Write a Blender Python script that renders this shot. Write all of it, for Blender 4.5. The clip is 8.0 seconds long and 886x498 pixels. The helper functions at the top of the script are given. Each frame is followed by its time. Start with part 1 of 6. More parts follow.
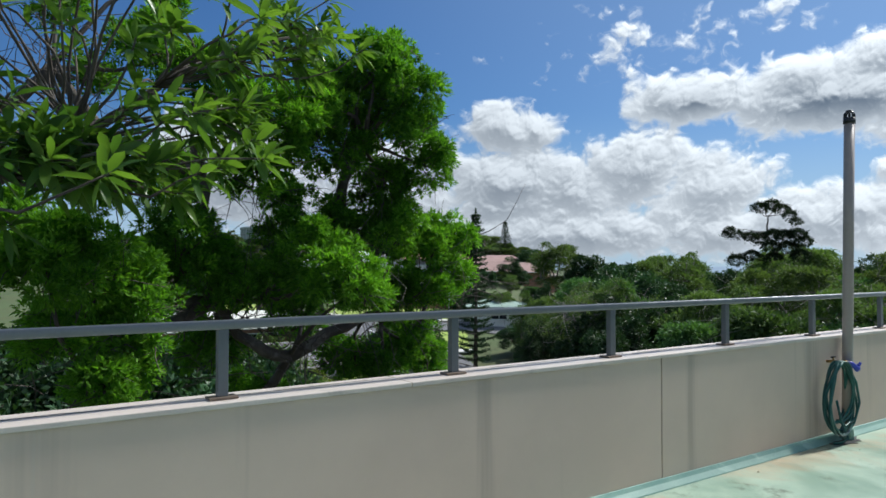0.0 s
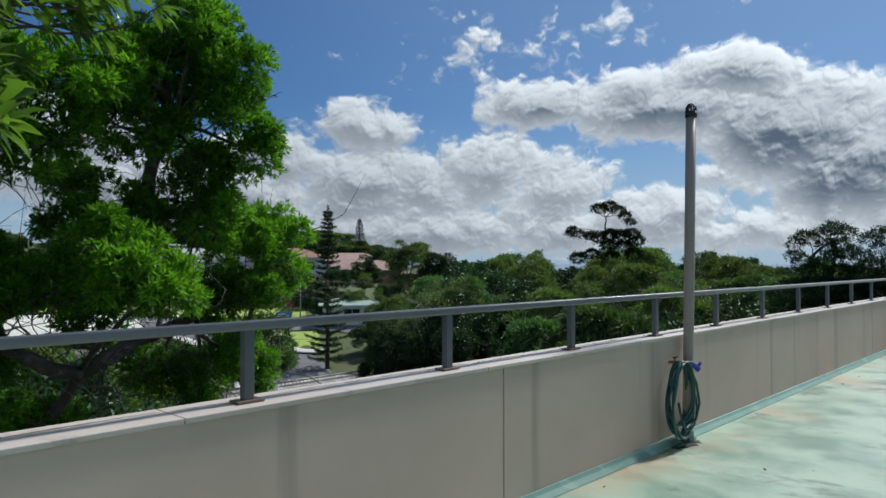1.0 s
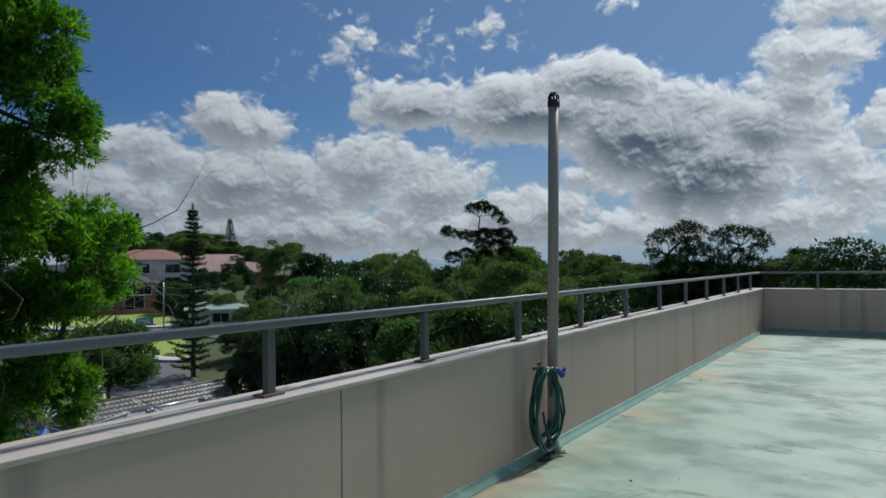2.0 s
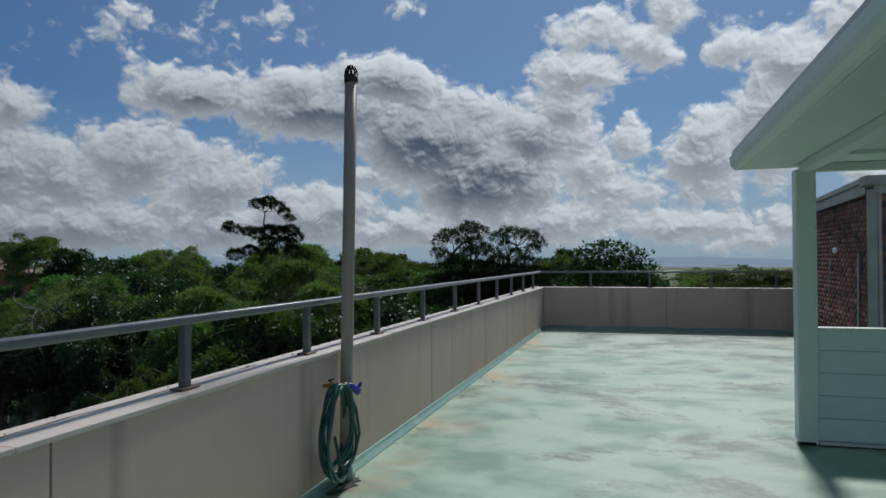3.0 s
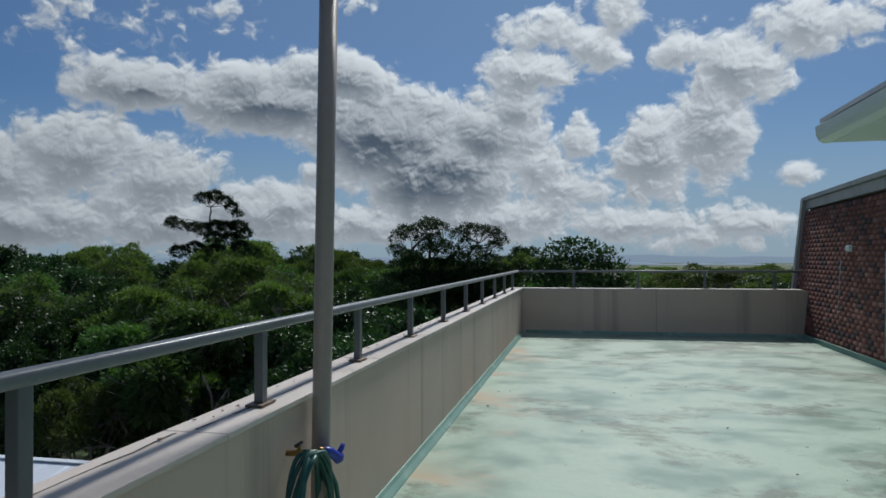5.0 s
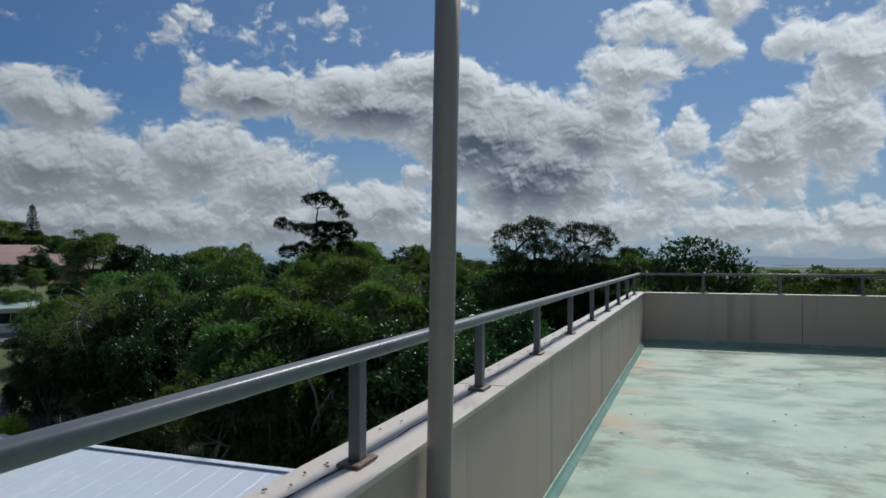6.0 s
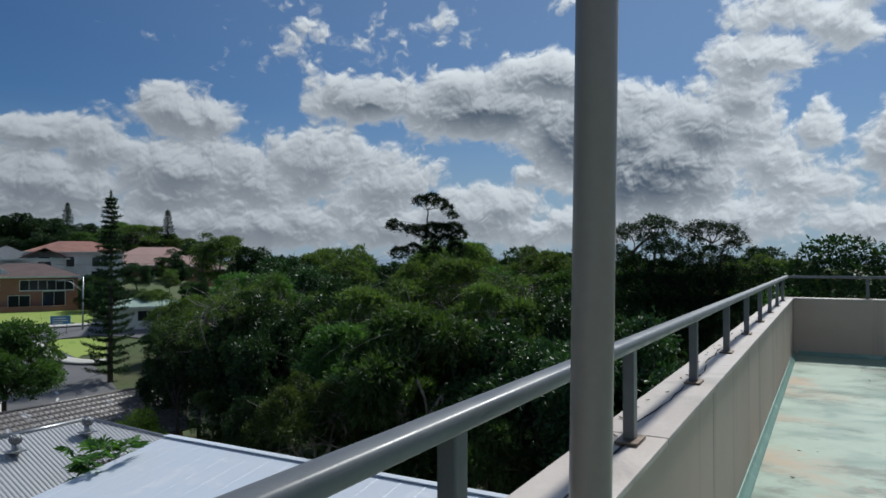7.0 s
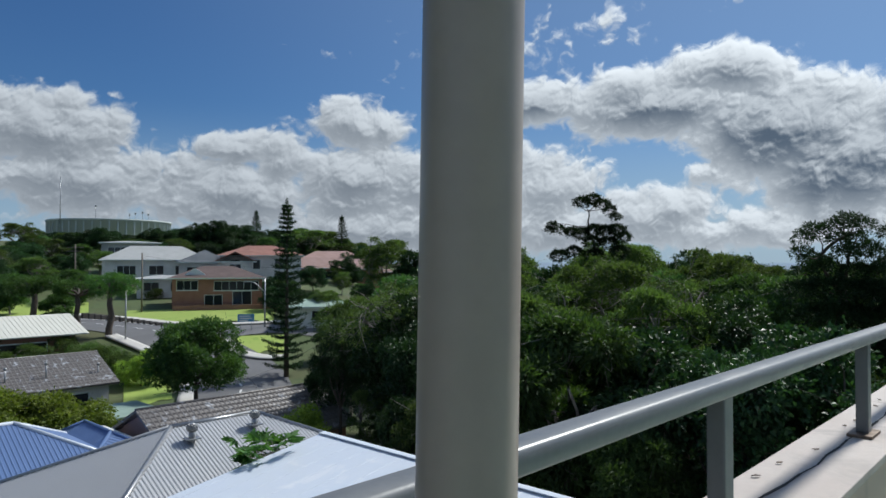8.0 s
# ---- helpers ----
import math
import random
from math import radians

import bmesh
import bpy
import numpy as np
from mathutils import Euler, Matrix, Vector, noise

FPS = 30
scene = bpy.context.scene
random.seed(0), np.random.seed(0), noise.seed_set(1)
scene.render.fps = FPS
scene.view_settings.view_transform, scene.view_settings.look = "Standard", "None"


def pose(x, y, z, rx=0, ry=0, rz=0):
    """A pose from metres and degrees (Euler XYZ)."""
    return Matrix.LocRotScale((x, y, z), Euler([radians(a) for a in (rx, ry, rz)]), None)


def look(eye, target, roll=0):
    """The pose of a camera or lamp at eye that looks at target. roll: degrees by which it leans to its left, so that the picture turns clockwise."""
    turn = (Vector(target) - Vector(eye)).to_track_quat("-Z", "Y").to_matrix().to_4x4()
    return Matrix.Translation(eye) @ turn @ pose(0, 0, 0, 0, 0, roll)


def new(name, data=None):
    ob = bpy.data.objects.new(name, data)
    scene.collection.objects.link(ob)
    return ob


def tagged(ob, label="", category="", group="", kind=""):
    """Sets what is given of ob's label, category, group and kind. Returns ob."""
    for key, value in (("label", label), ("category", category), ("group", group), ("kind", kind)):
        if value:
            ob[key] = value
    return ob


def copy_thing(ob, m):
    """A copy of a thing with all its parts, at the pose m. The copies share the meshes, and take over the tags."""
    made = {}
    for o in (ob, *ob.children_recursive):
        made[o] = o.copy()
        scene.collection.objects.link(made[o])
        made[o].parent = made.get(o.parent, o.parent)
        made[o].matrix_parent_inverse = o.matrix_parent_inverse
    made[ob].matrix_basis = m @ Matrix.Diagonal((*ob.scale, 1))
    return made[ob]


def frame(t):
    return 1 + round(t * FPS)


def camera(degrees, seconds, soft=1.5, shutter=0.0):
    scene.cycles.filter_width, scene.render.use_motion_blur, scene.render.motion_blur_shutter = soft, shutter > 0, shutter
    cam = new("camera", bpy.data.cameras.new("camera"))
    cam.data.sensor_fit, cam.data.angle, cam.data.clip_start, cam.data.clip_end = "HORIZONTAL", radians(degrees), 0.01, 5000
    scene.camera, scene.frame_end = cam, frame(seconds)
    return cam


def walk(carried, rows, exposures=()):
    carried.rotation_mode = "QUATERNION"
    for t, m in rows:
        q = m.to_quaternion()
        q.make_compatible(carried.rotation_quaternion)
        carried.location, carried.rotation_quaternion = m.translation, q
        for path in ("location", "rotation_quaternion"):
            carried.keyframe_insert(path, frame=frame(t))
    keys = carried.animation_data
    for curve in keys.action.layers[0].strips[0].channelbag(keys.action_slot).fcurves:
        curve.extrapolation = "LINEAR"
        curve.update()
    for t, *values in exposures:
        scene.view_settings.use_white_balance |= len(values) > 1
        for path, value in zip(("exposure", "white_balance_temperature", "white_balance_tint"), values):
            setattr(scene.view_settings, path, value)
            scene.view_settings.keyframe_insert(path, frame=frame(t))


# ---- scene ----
cam = camera(65.4, 8.0, soft=1.6)
PATH = [
    (0, (3.283, -6.549, 1.618), (1.637, -5.414, 1.668), 0.1),
    (0.5, (3.056, -6.228, 1.62), (1.581, -4.879, 1.668), 0.0),
    (1, (2.811, -5.875, 1.621), (1.437, -4.423, 1.665), -0.0),
    (1.2, (2.733, -5.703, 1.629), (1.387, -4.224, 1.67), -0.2),
    (2.3, (2.457, -4.997, 1.632), (1.512, -3.235, 1.67), -0.5),
    (2.5, (2.35, -4.829, 1.64), (1.522, -3.009, 1.673), -0.3),
    (3, (2.179, -4.485, 1.64), (1.636, -2.561, 1.671), -0.3),
    (3.5, (1.971, -4.14, 1.633), (1.57, -2.181, 1.662), -0.2),
    (4, (1.767, -3.777, 1.636), (1.402, -1.811, 1.663), -0.2),
    (4.2, (1.682, -3.614, 1.638), (1.325, -1.646, 1.663), -0.2),
    (5.5, (1.168, -2.508, 1.652), (0.652, -0.575, 1.675), -0.1),
    (6, (0.952, -2.055, 1.651), (0.266, -0.177, 1.677), -0.0),
    (6.5, (0.736, -1.586, 1.649), (-0.092, 0.235, 1.677), -0.1),
    (7, (0.548, -1.195, 1.65), (-0.428, 0.55, 1.679), -0.1),
    (7.5, (0.495, -0.708, 1.643), (-0.69, 0.903, 1.678), -0.1),
    (8, (0.507, -0.194, 1.613), (-0.853, 1.272, 1.653), 0.0),
]
walk(cam, [(t, look(eye, target, roll)) for t, eye, target, roll in PATH],
     [(0.0, 0.04, 6050, 8), (0.5, -0.15, 6050, 8), (1.0, -0.3, 6050, 8), (1.8, -0.58, 6050, 8), (2.5, -0.8, 6050, 8), (6.5, -0.72, 6050, 8), (7.5, -0.52, 6050, 8), (8.0, -0.35, 6050, 8)])

# ---- light ----
SUN_AZ, SUN_EL = radians(85), radians(47)
sun = new("sun", bpy.data.lights.new("sun", "SUN"))
sun.data.energy, sun.data.angle, sun.data.color = 5.0, radians(6.0), (1.0, 0.95, 0.87)
sun.matrix_world = look((math.cos(SUN_AZ) * math.cos(SUN_EL) * 50, math.sin(SUN_AZ) * math.cos(SUN_EL) * 50, math.sin(SUN_EL) * 50), (0, 0, 0))


class Nodes:
    """Short hand for building node trees."""

    def __init__(self, tree):
        self.tree = tree

    def add(self, kind):
        return self.tree.nodes.new(kind)

    def link(self, a, b):
        self.tree.links.new(a, b)

    def put(self, socket, v):
        if isinstance(v, bpy.types.NodeSocket):
            self.link(v, socket)
        elif v is not None:
            socket.default_value = v

    def math(self, op, a, b=None, c=None, clamp=False):
        n = self.add("ShaderNodeMath")
        n.operation, n.use_clamp = op, clamp
        for s, v in zip(n.inputs, (a, b, c)):
            self.put(s, v)
        return n.outputs[0]

    def vec(self, op, a, b=None):
        n = self.add("ShaderNodeVectorMath")
        n.operation = op
        self.put(n.inputs[0], a)
        if b is not None:
            self.put(n.inputs[1], b)
        return n.outputs["Value"] if op in ("LENGTH", "DOT_PRODUCT") else n.outputs["Vector"]

    def noise(self, vec, scale, detail=4.0, rough=0.55, distortion=0.0):
        n = self.add("ShaderNodeTexNoise")
        self.put(n.inputs["Vector"], vec)
        n.inputs["Scale"].default_value, n.inputs["Detail"].default_value = scale, detail
        n.inputs["Roughness"].default_value, n.inputs["Distortion"].default_value = rough, distortion
        return n.outputs["Fac"]

    def span(self, v, a, b, c=0.0, d=1.0, smooth=True):
        n = self.add("ShaderNodeMapRange")
        n.interpolation_type = "SMOOTHSTEP" if smooth else "LINEAR"
        self.put(n.inputs["Value"], v)
        for i, x in zip((1, 2, 3, 4), (a, b, c, d)):
            n.inputs[i].default_value = x
        return n.outputs[0]

    def mix(self, fac, a, b, blend="MIX"):
        n = self.add("ShaderNodeMix")
        n.data_type, n.blend_type = "RGBA", blend
        self.put(n.inputs[0], fac)
        for s, v in ((n.inputs[6], a), (n.inputs[7], b)):
            self.put(s, (*v, 1.0) if isinstance(v, tuple) and len(v) == 3 else v)
        return n.outputs[2]


CLOUD_BANKS = [
    # low bank
    [(-20.9, 11.5, 4.0, 2.3, 1.10), (-17.8, 11.1, 1.6, 1.7, 0.90), (-26.0, 8.2, 3.1, 2.8, 1.10), (-20.2, 6.5, 6.5, 3.8, 1.30), (-15.0, 5.9, 5.3, 3.1, 1.20), (-9.4, 7.8, 4.8, 3.6, 1.30), (-4.1, 6.1, 5.0, 3.9, 1.20), (-16.2, 2.8, 13.4, 2.4, 1.20), (-2.2, 2.9, 7.4, 2.3, 1.00), (8.6, 7.1, 2.8, 1.9, 0.90), (5.7, 4.3, 4.2, 2.8, 1.00), (-42.6, 9.5, 6.7, 3.7, 1.30), (-40.4, 6.0, 7.4, 3.7, 1.20), (-29.2, 9.0, 4.3, 1.8, 1.00), (-30.4, 5.6, 9.4, 3.6, 1.20), (-19.7, 10.9, 4.6, 2.8, 1.00), (6.2, 2.9, 2.0, 2.4, 0.80)],
    # dark cloud
    [(24.4, 12.3, 4.2, 2.7, 1.00), (-5.0, 12.9, 6.8, 2.3, 1.20), (4.4, 12.4, 9.8, 3.5, 1.50), (13.2, 10.2, 8.7, 4.9, 1.80), (17.8, 7.3, 7.6, 5.0, 1.80), (10.0, 14.3, 6.5, 2.6, 1.20), (16.4, 6.0, 5.4, 3.7, 1.50), (21.8, 9.8, 5.6, 3.6, 1.30)],
    # high right
    [(26.6, 17.9, 4.1, 2.1, 0.90), (31.2, 16.4, 3.1, 2.7, 0.90), (33.0, 18.8, 2.6, 2.7, 0.80), (25.2, 15.0, 4.2, 2.3, 1.00), (29.3, 9.5, 1.8, 2.3, 0.90), (35.5, 7.9, 3.8, 4.0, 1.40), (39.7, 9.8, 3.7, 4.8, 1.30), (41.4, 14.3, 4.4, 3.5, 1.20), (46.0, 16.5, 4.8, 2.5, 1.10), (37.3, 15.9, 2.9, 2.7, 0.80)],
    # low right
    [(3.4, 3.4, 7.9, 2.8, 1.10), (12.3, 2.6, 7.8, 2.1, 1.00), (26.4, 7.0, 3.7, 2.6, 0.90), (20.5, 6.0, 5.1, 2.8, 0.90), (28.4, 5.9, 5.4, 2.3, 0.90), (33.7, 2.6, 8.7, 1.6, 0.80), (41.2, 2.4, 6.4, 1.5, 0.70), (23.8, 3.1, 7.0, 2.3, 0.90), (39.6, 1.5, 5.8, 1.3, 0.60), (45.9, 6.2, 2.1, 1.2, 0.70)],
    # wisps
    [(-5.4, 17.2, 1.3, 0.8, 0.16), (-3.3, 16.1, 1.6, 0.8, 0.18), (-12.2, 16.6, 1.2, 0.7, 0.04), (1.7, 19.0, 1.1, 0.6, 0.04), (-9.0, 17.1, 0.8, 0.5, 0.04), (12.6, 20.4, 1.8, 0.7, 0.12)],
]


# cloud positions: right of azimuth 120, height (degrees), half width, half height, weight
def cloud_group():
    g = bpy.data.node_groups.new("cloud_density", "ShaderNodeTree")
    g.interface.new_socket("Place", in_out="INPUT", socket_type="NodeSocketVector")
    g.interface.new_socket("Density", in_out="OUTPUT", socket_type="NodeSocketFloat")
    g.interface.new_socket("Gloom", in_out="OUTPUT", socket_type="NodeSocketFloat")
    k = Nodes(g)
    p = k.add("NodeGroupInput").outputs[0]
    field = gloom = None
    for bank in CLOUD_BANKS:
        for u, e, ru, re, w in bank:
            d = k.vec("LENGTH", k.vec("MULTIPLY", k.vec("SUBTRACT", p, (u, e, 0)), (1 / ru, 1 / re, 0)))
            f = k.math("MULTIPLY_ADD", d, -w, w)
            field = f if field is None else k.math("SMOOTH_MAX", field, f, 0.25)
            if bank is CLOUD_BANKS[1]:
                gloom = f if gloom is None else k.math("SMOOTH_MAX", gloom, f, 0.25)
    # unseen broken cloud added beyond the view to brighten the wall, clearer overhead
    s = k.add("ShaderNodeSeparateXYZ")
    k.link(p, s.inputs[0])
    floor = k.math("MAXIMUM", k.span(k.math("ABSOLUTE", s.outputs[0]), 60, 85, -1.1, 0.07), k.span(s.outputs[1], 26, 45, -1.1, -0.25))
    wob = k.add("ShaderNodeTexNoise")
    k.link(p, wob.inputs["Vector"])
    wob.inputs["Scale"].default_value, wob.inputs["Detail"].default_value = 0.5, 6.0
    q = k.vec("ADD", p, k.vec("MULTIPLY", k.vec("SUBTRACT", wob.outputs["Color"], (0.5, 0.5, 0.5)), (3.0, 2.2, 0)))
    big = k.noise(k.vec("MULTIPLY", q, (0.16, 0.2, 0)), 1.0, 9.0, 0.6)
    ragged = k.noise(k.vec("MULTIPLY", q, (0.75, 1.0, 0)), 1.0, 8.0, 0.62)
    total = k.math("MULTIPLY_ADD", k.math("SUBTRACT", big, 0.5), 1.5, k.math("MAXIMUM", field, floor))
    total = k.math("MULTIPLY_ADD", k.math("SUBTRACT", ragged, 0.5), 0.6, total)
    for scale, amount in ((0.42, 0.46), (1.1, 0.26), (2.7, 0.05)):
        v = k.add("ShaderNodeTexVoronoi")
        v.feature = "SMOOTH_F1"
        k.link(k.vec("MULTIPLY", q, (scale, scale * 1.25, 0)), v.inputs["Vector"])
        v.inputs["Scale"].default_value, v.inputs["Smoothness"].default_value = 1.0, 0.25
        total = k.math("ADD", total, k.math("MULTIPLY_ADD", v.outputs["Distance"], -amount, amount * 0.45))
    out = k.add("NodeGroupOutput")
    k.link(total, out.inputs[0]), k.link(gloom, out.inputs[1])
    return g


def build_world():
    world = bpy.data.worlds.new("sky")
    scene.world = world
    world.use_nodes = True
    world.node_tree.nodes.clear()
    k = Nodes(world.node_tree)
    sky = k.add("ShaderNodeTexSky")
    sky.sky_type, sky.sun_disc, sky.sun_elevation, sky.sun_rotation = "NISHITA", False, SUN_EL, radians(90) - SUN_AZ
    sky.air_density, sky.dust_density, sky.ozone_density = 1.0, 0.6, 2.0
    way = k.add("ShaderNodeTexCoord").outputs["Generated"]
    rot = k.add("ShaderNodeVectorRotate")
    rot.rotation_type = "Z_AXIS"
    k.link(way, rot.inputs["Vector"])
    rot.inputs["Angle"].default_value = radians(-120)
    s = k.add("ShaderNodeSeparateXYZ")
    k.link(rot.outputs[0], s.inputs[0])
    u = k.math("MULTIPLY", k.math("ARCTAN2", s.outputs[1], s.outputs[0]), -57.2958)
    e = k.math("MULTIPLY", k.math("ARCSINE", s.outputs[2]), 57.2958)
    c = k.add("ShaderNodeCombineXYZ")
    k.link(u, c.inputs[0]), k.link(e, c.inputs[1])
    g = cloud_group()
    here = k.add("ShaderNodeGroup")
    here.node_tree = g
    k.link(c.outputs[0], here.inputs[0])
    steps = []
    for off in ((0.3, 0.8, 0), (0.1, 0.25, 0)):
        toward = k.add("ShaderNodeGroup")
        toward.node_tree = g
        k.link(k.vec("ADD", c.outputs[0], off), toward.inputs[0])
        steps.append(k.math("SUBTRACT", here.outputs[0], toward.outputs[0]))
    d = here.outputs[0]
    cover = k.span(d, -0.08, 0.30)
    # light scattered forward through the cloud: stronger towards the sun
    toward = k.vec("DOT_PRODUCT", way, (math.cos(SUN_AZ) * math.cos(SUN_EL), math.sin(SUN_AZ) * math.cos(SUN_EL), math.sin(SUN_EL)))
    forward = k.span(toward, 0.35, 1.0, 0.0, 1.0)
    lit = k.span(k.math("MULTIPLY_ADD", steps[1], 1.5, k.math("MULTIPLY", steps[0], 0.75)), -0.45, 0.85, 0.0, 1.0)
    thick = k.span(d, 0.05, 1.3)
    rim = k.span(d, 0.10, 0.50, 0.14, 0.0)
    gloom = k.span(k.math("MULTIPLY_ADD", k.math("SUBTRACT", d, here.outputs[1]), 0.3, here.outputs[1]), 0.0, 1.5)
    shade = k.math("ADD", rim, k.math("MULTIPLY_ADD", lit, 0.86, k.math("MULTIPLY_ADD", thick, -0.30, 0.26)))
    shade = k.math("SUBTRACT", shade, k.math("MULTIPLY", gloom, 0.36))
    shade = k.span(shade, -0.42, 1.12, 0.0, 1.0, False)
    tone = k.mix(shade, CLOUD_DARK, CLOUD_LIGHT)
    tone = k.mix(1.0, tone, k.mix(forward, (0.84, 0.84, 0.84), (1.4, 1.38, 1.34)), "MULTIPLY")
    blue = k.mix(1.0, sky.outputs[0], SKY_TINT, "MULTIPLY")
    blue = k.mix(k.math("MULTIPLY", forward, 0.3), blue, HAZE)
    low = k.span(e, 0.0, 13.0, 0.72, 0.0)
    blue = k.mix(low, blue, HAZE)
    back = k.add("ShaderNodeBackground")
    k.link(k.mix(cover, blue, tone), back.inputs["Color"])
    back.inputs["Strength"].default_value = 0.1
    k.link(back.outputs[0], k.add("ShaderNodeOutputWorld").inputs[0])


CLOUD_DARK, CLOUD_LIGHT = (0.9, 1.25, 1.75), (9.5, 9.9, 10.2)
SKY_TINT, HAZE = (0.39, 0.60, 0.84), (4.9, 6.2, 7.4)
build_world()

# ---- materials ----
def material(name, base, rough=0.6, metal=0.0, second=None, spots=None, scale=1.0, bump=0.15, fine=60.0, amount=0.35, stretch=(1, 1, 1), spec=0.5):
    """A surface with broad blotches (second), fine grain, stains (spots) and relief."""
    m = bpy.data.materials.new(name)
    m.use_nodes = True
    k = Nodes(m.node_tree)
    b = m.node_tree.nodes["Principled BSDF"]
    co = k.vec("MULTIPLY", k.add("ShaderNodeTexCoord").outputs["Object"], stretch)
    broad, grain = k.noise(co, scale, 5.0, 0.6), k.noise(co, fine, 3.0, 0.6)
    second = second or tuple(c * 0.72 for c in base)
    col = k.mix(k.span(broad, 0.35, 0.7, 0.0, amount * 2), base, second)
    col = k.mix(k.span(grain, 0.3, 0.75, 0.0, 0.35), col, tuple(c * 0.8 for c in base))
    if spots:
        col = k.mix(k.span(k.noise(co, scale * 0.6 + 0.37, 6.0, 0.65, 0.6), 0.56, 0.66, 0.0, 0.8), col, spots)
    info = k.add("ShaderNodeObjectInfo").outputs["Random"]
    hsv = k.add("ShaderNodeHueSaturation")
    k.link(col, hsv.inputs["Color"])
    k.link(k.span(info, 0, 1, 0.92, 1.06, False), hsv.inputs["Value"])
    k.link(hsv.outputs[0], b.inputs["Base Color"])
    k.link(k.span(broad, 0.3, 0.7, max(rough - 0.1, 0.02), min(rough + 0.1, 1.0)), b.inputs["Roughness"])
    b.inputs["Metallic"].default_value = metal
    b.inputs["Specular IOR Level"].default_value = spec
    if bump:
        bp = k.add("ShaderNodeBump")
        bp.inputs["Strength"].default_value, bp.inputs["Distance"].default_value = bump, 0.01
        k.link(k.math("ADD", broad, k.math("MULTIPLY", grain, 0.5)), bp.inputs["Height"])
        k.link(bp.outputs[0], b.inputs["Normal"])
    return m


def leaf_material(name, dark, light, gloss=0.45, through_light=0.35):
    m = bpy.data.materials.new(name)
    m.use_nodes = True
    k = Nodes(m.node_tree)
    b = m.node_tree.nodes["Principled BSDF"]
    out = m.node_tree.nodes["Material Output"]
    isl = k.add("ShaderNodeNewGeometry").outputs["Random Per Island"]
    tree = k.add("ShaderNodeObjectInfo").outputs["Random"]
    patch = k.noise(k.add("ShaderNodeTexCoord").outputs["Object"], 0.55, 3.0)
    col = k.mix(k.math("MULTIPLY_ADD", isl, 0.6, k.span(patch, 0.3, 0.7, -0.15, 0.4)), dark, light)
    hsv = k.add("ShaderNodeHueSaturation")
    k.link(col, hsv.inputs["Color"])
    k.link(k.span(tree, 0, 1, 0.62, 1.4, False), hsv.inputs["Value"])
    k.link(k.span(tree, 0, 1, 0.485, 0.515, False), hsv.inputs["Hue"])
    k.link(hsv.outputs[0], b.inputs["Base Color"])
    b.inputs["Roughness"].default_value = gloss
    b.inputs["Specular IOR Level"].default_value = 0.22
    t = k.add("ShaderNodeBsdfTranslucent")
    k.link(k.mix(1.0, hsv.outputs[0], (1.3, 1.5, 0.5), "MULTIPLY"), t.inputs["Color"])
    x = k.add("ShaderNodeMixShader")
    x.inputs[0].default_value = through_light
    k.link(b.outputs[0], x.inputs[1]), k.link(t.outputs[0], x.inputs[2]), k.link(x.outputs[0], out.inputs["Surface"])
    return m


def floor_material():
    """Weathered pale green roof membrane: chalky patches, dark damp stains, rust brown bare spots."""
    m = material("green_membrane", (0.33, 0.48, 0.36), 0.5, scale=0.5)
    k = Nodes(m.node_tree)
    b = m.node_tree.nodes["Principled BSDF"]
    co = k.add("ShaderNodeTexCoord").outputs["Object"]
    co0 = co
    co = k.vec("MULTIPLY", co, (0.9, 1.1, 1.0))
    a = k.noise(co, 1.3, 9.0, 0.66, 0.25)
    c = k.noise(k.vec("ADD", co, (7.1, 3.3, 0)), 1.1, 9.0, 0.7, 0.2)
    d = k.noise(k.vec("ADD", co, (1.7, 9.3, 0)), 0.62, 10.0, 0.68, 0.25)
    g = k.noise(co, 26.0, 4.0, 0.7)
    col = k.mix(k.span(a, 0.36, 0.60), (0.22, 0.325, 0.24), (0.35, 0.455, 0.345))
    col = k.mix(k.span(c, 0.57, 0.68, 0.0, 0.28), col, (0.50, 0.60, 0.49))
    col = k.mix(k.math("MULTIPLY", k.span(d, 0.51, 0.58, 0.0, 1.0), k.span(c, 0.38, 0.58, 0.15, 1.0)), col, (0.12, 0.15, 0.10))
    # scattered dark specks of lichen
    sp = k.noise(co, 9.0, 5.0, 0.75)
    col = k.mix(k.math("MULTIPLY", k.span(sp, 0.60, 0.70, 0.0, 0.6), k.span(a, 0.42, 0.58)), col, (0.15, 0.19, 0.14))
    s = k.add("ShaderNodeSeparateXYZ")
    k.link(co0, s.inputs[0])
    near = k.math("MULTIPLY", k.span(s.outputs[0], 0.0, 1.6, 0.16, 0.0), 1.0)
    rust = k.math("ADD", k.noise(k.vec("ADD", co, (4.2, 0.6, 0)), 0.75, 8.0, 0.64, 0.6), near)
    col = k.mix(k.span(rust, 0.64, 0.78, 0.0, 0.8), col, (0.42, 0.33, 0.21))
    col = k.mix(k.span(rust, 0.76, 0.86, 0.0, 0.8), col, (0.55, 0.30, 0.12))
    col = k.mix(k.span(g, 0.35, 0.7, 0.0, 0.22), col, (0.22, 0.36, 0.29))
    k.link(col, b.inputs["Base Color"])
    k.link(k.span(a, 0.3, 0.7, 0.33, 0.6), b.inputs["Roughness"])
    bp = k.add("ShaderNodeBump")
    bp.inputs["Strength"].default_value, bp.inputs["Distance"].default_value = 0.25, 0.01
    k.link(k.math("ADD", c, k.math("MULTIPLY", g, 0.3)), bp.inputs["Height"])
    k.link(bp.outputs[0], b.inputs["Normal"])
    return m


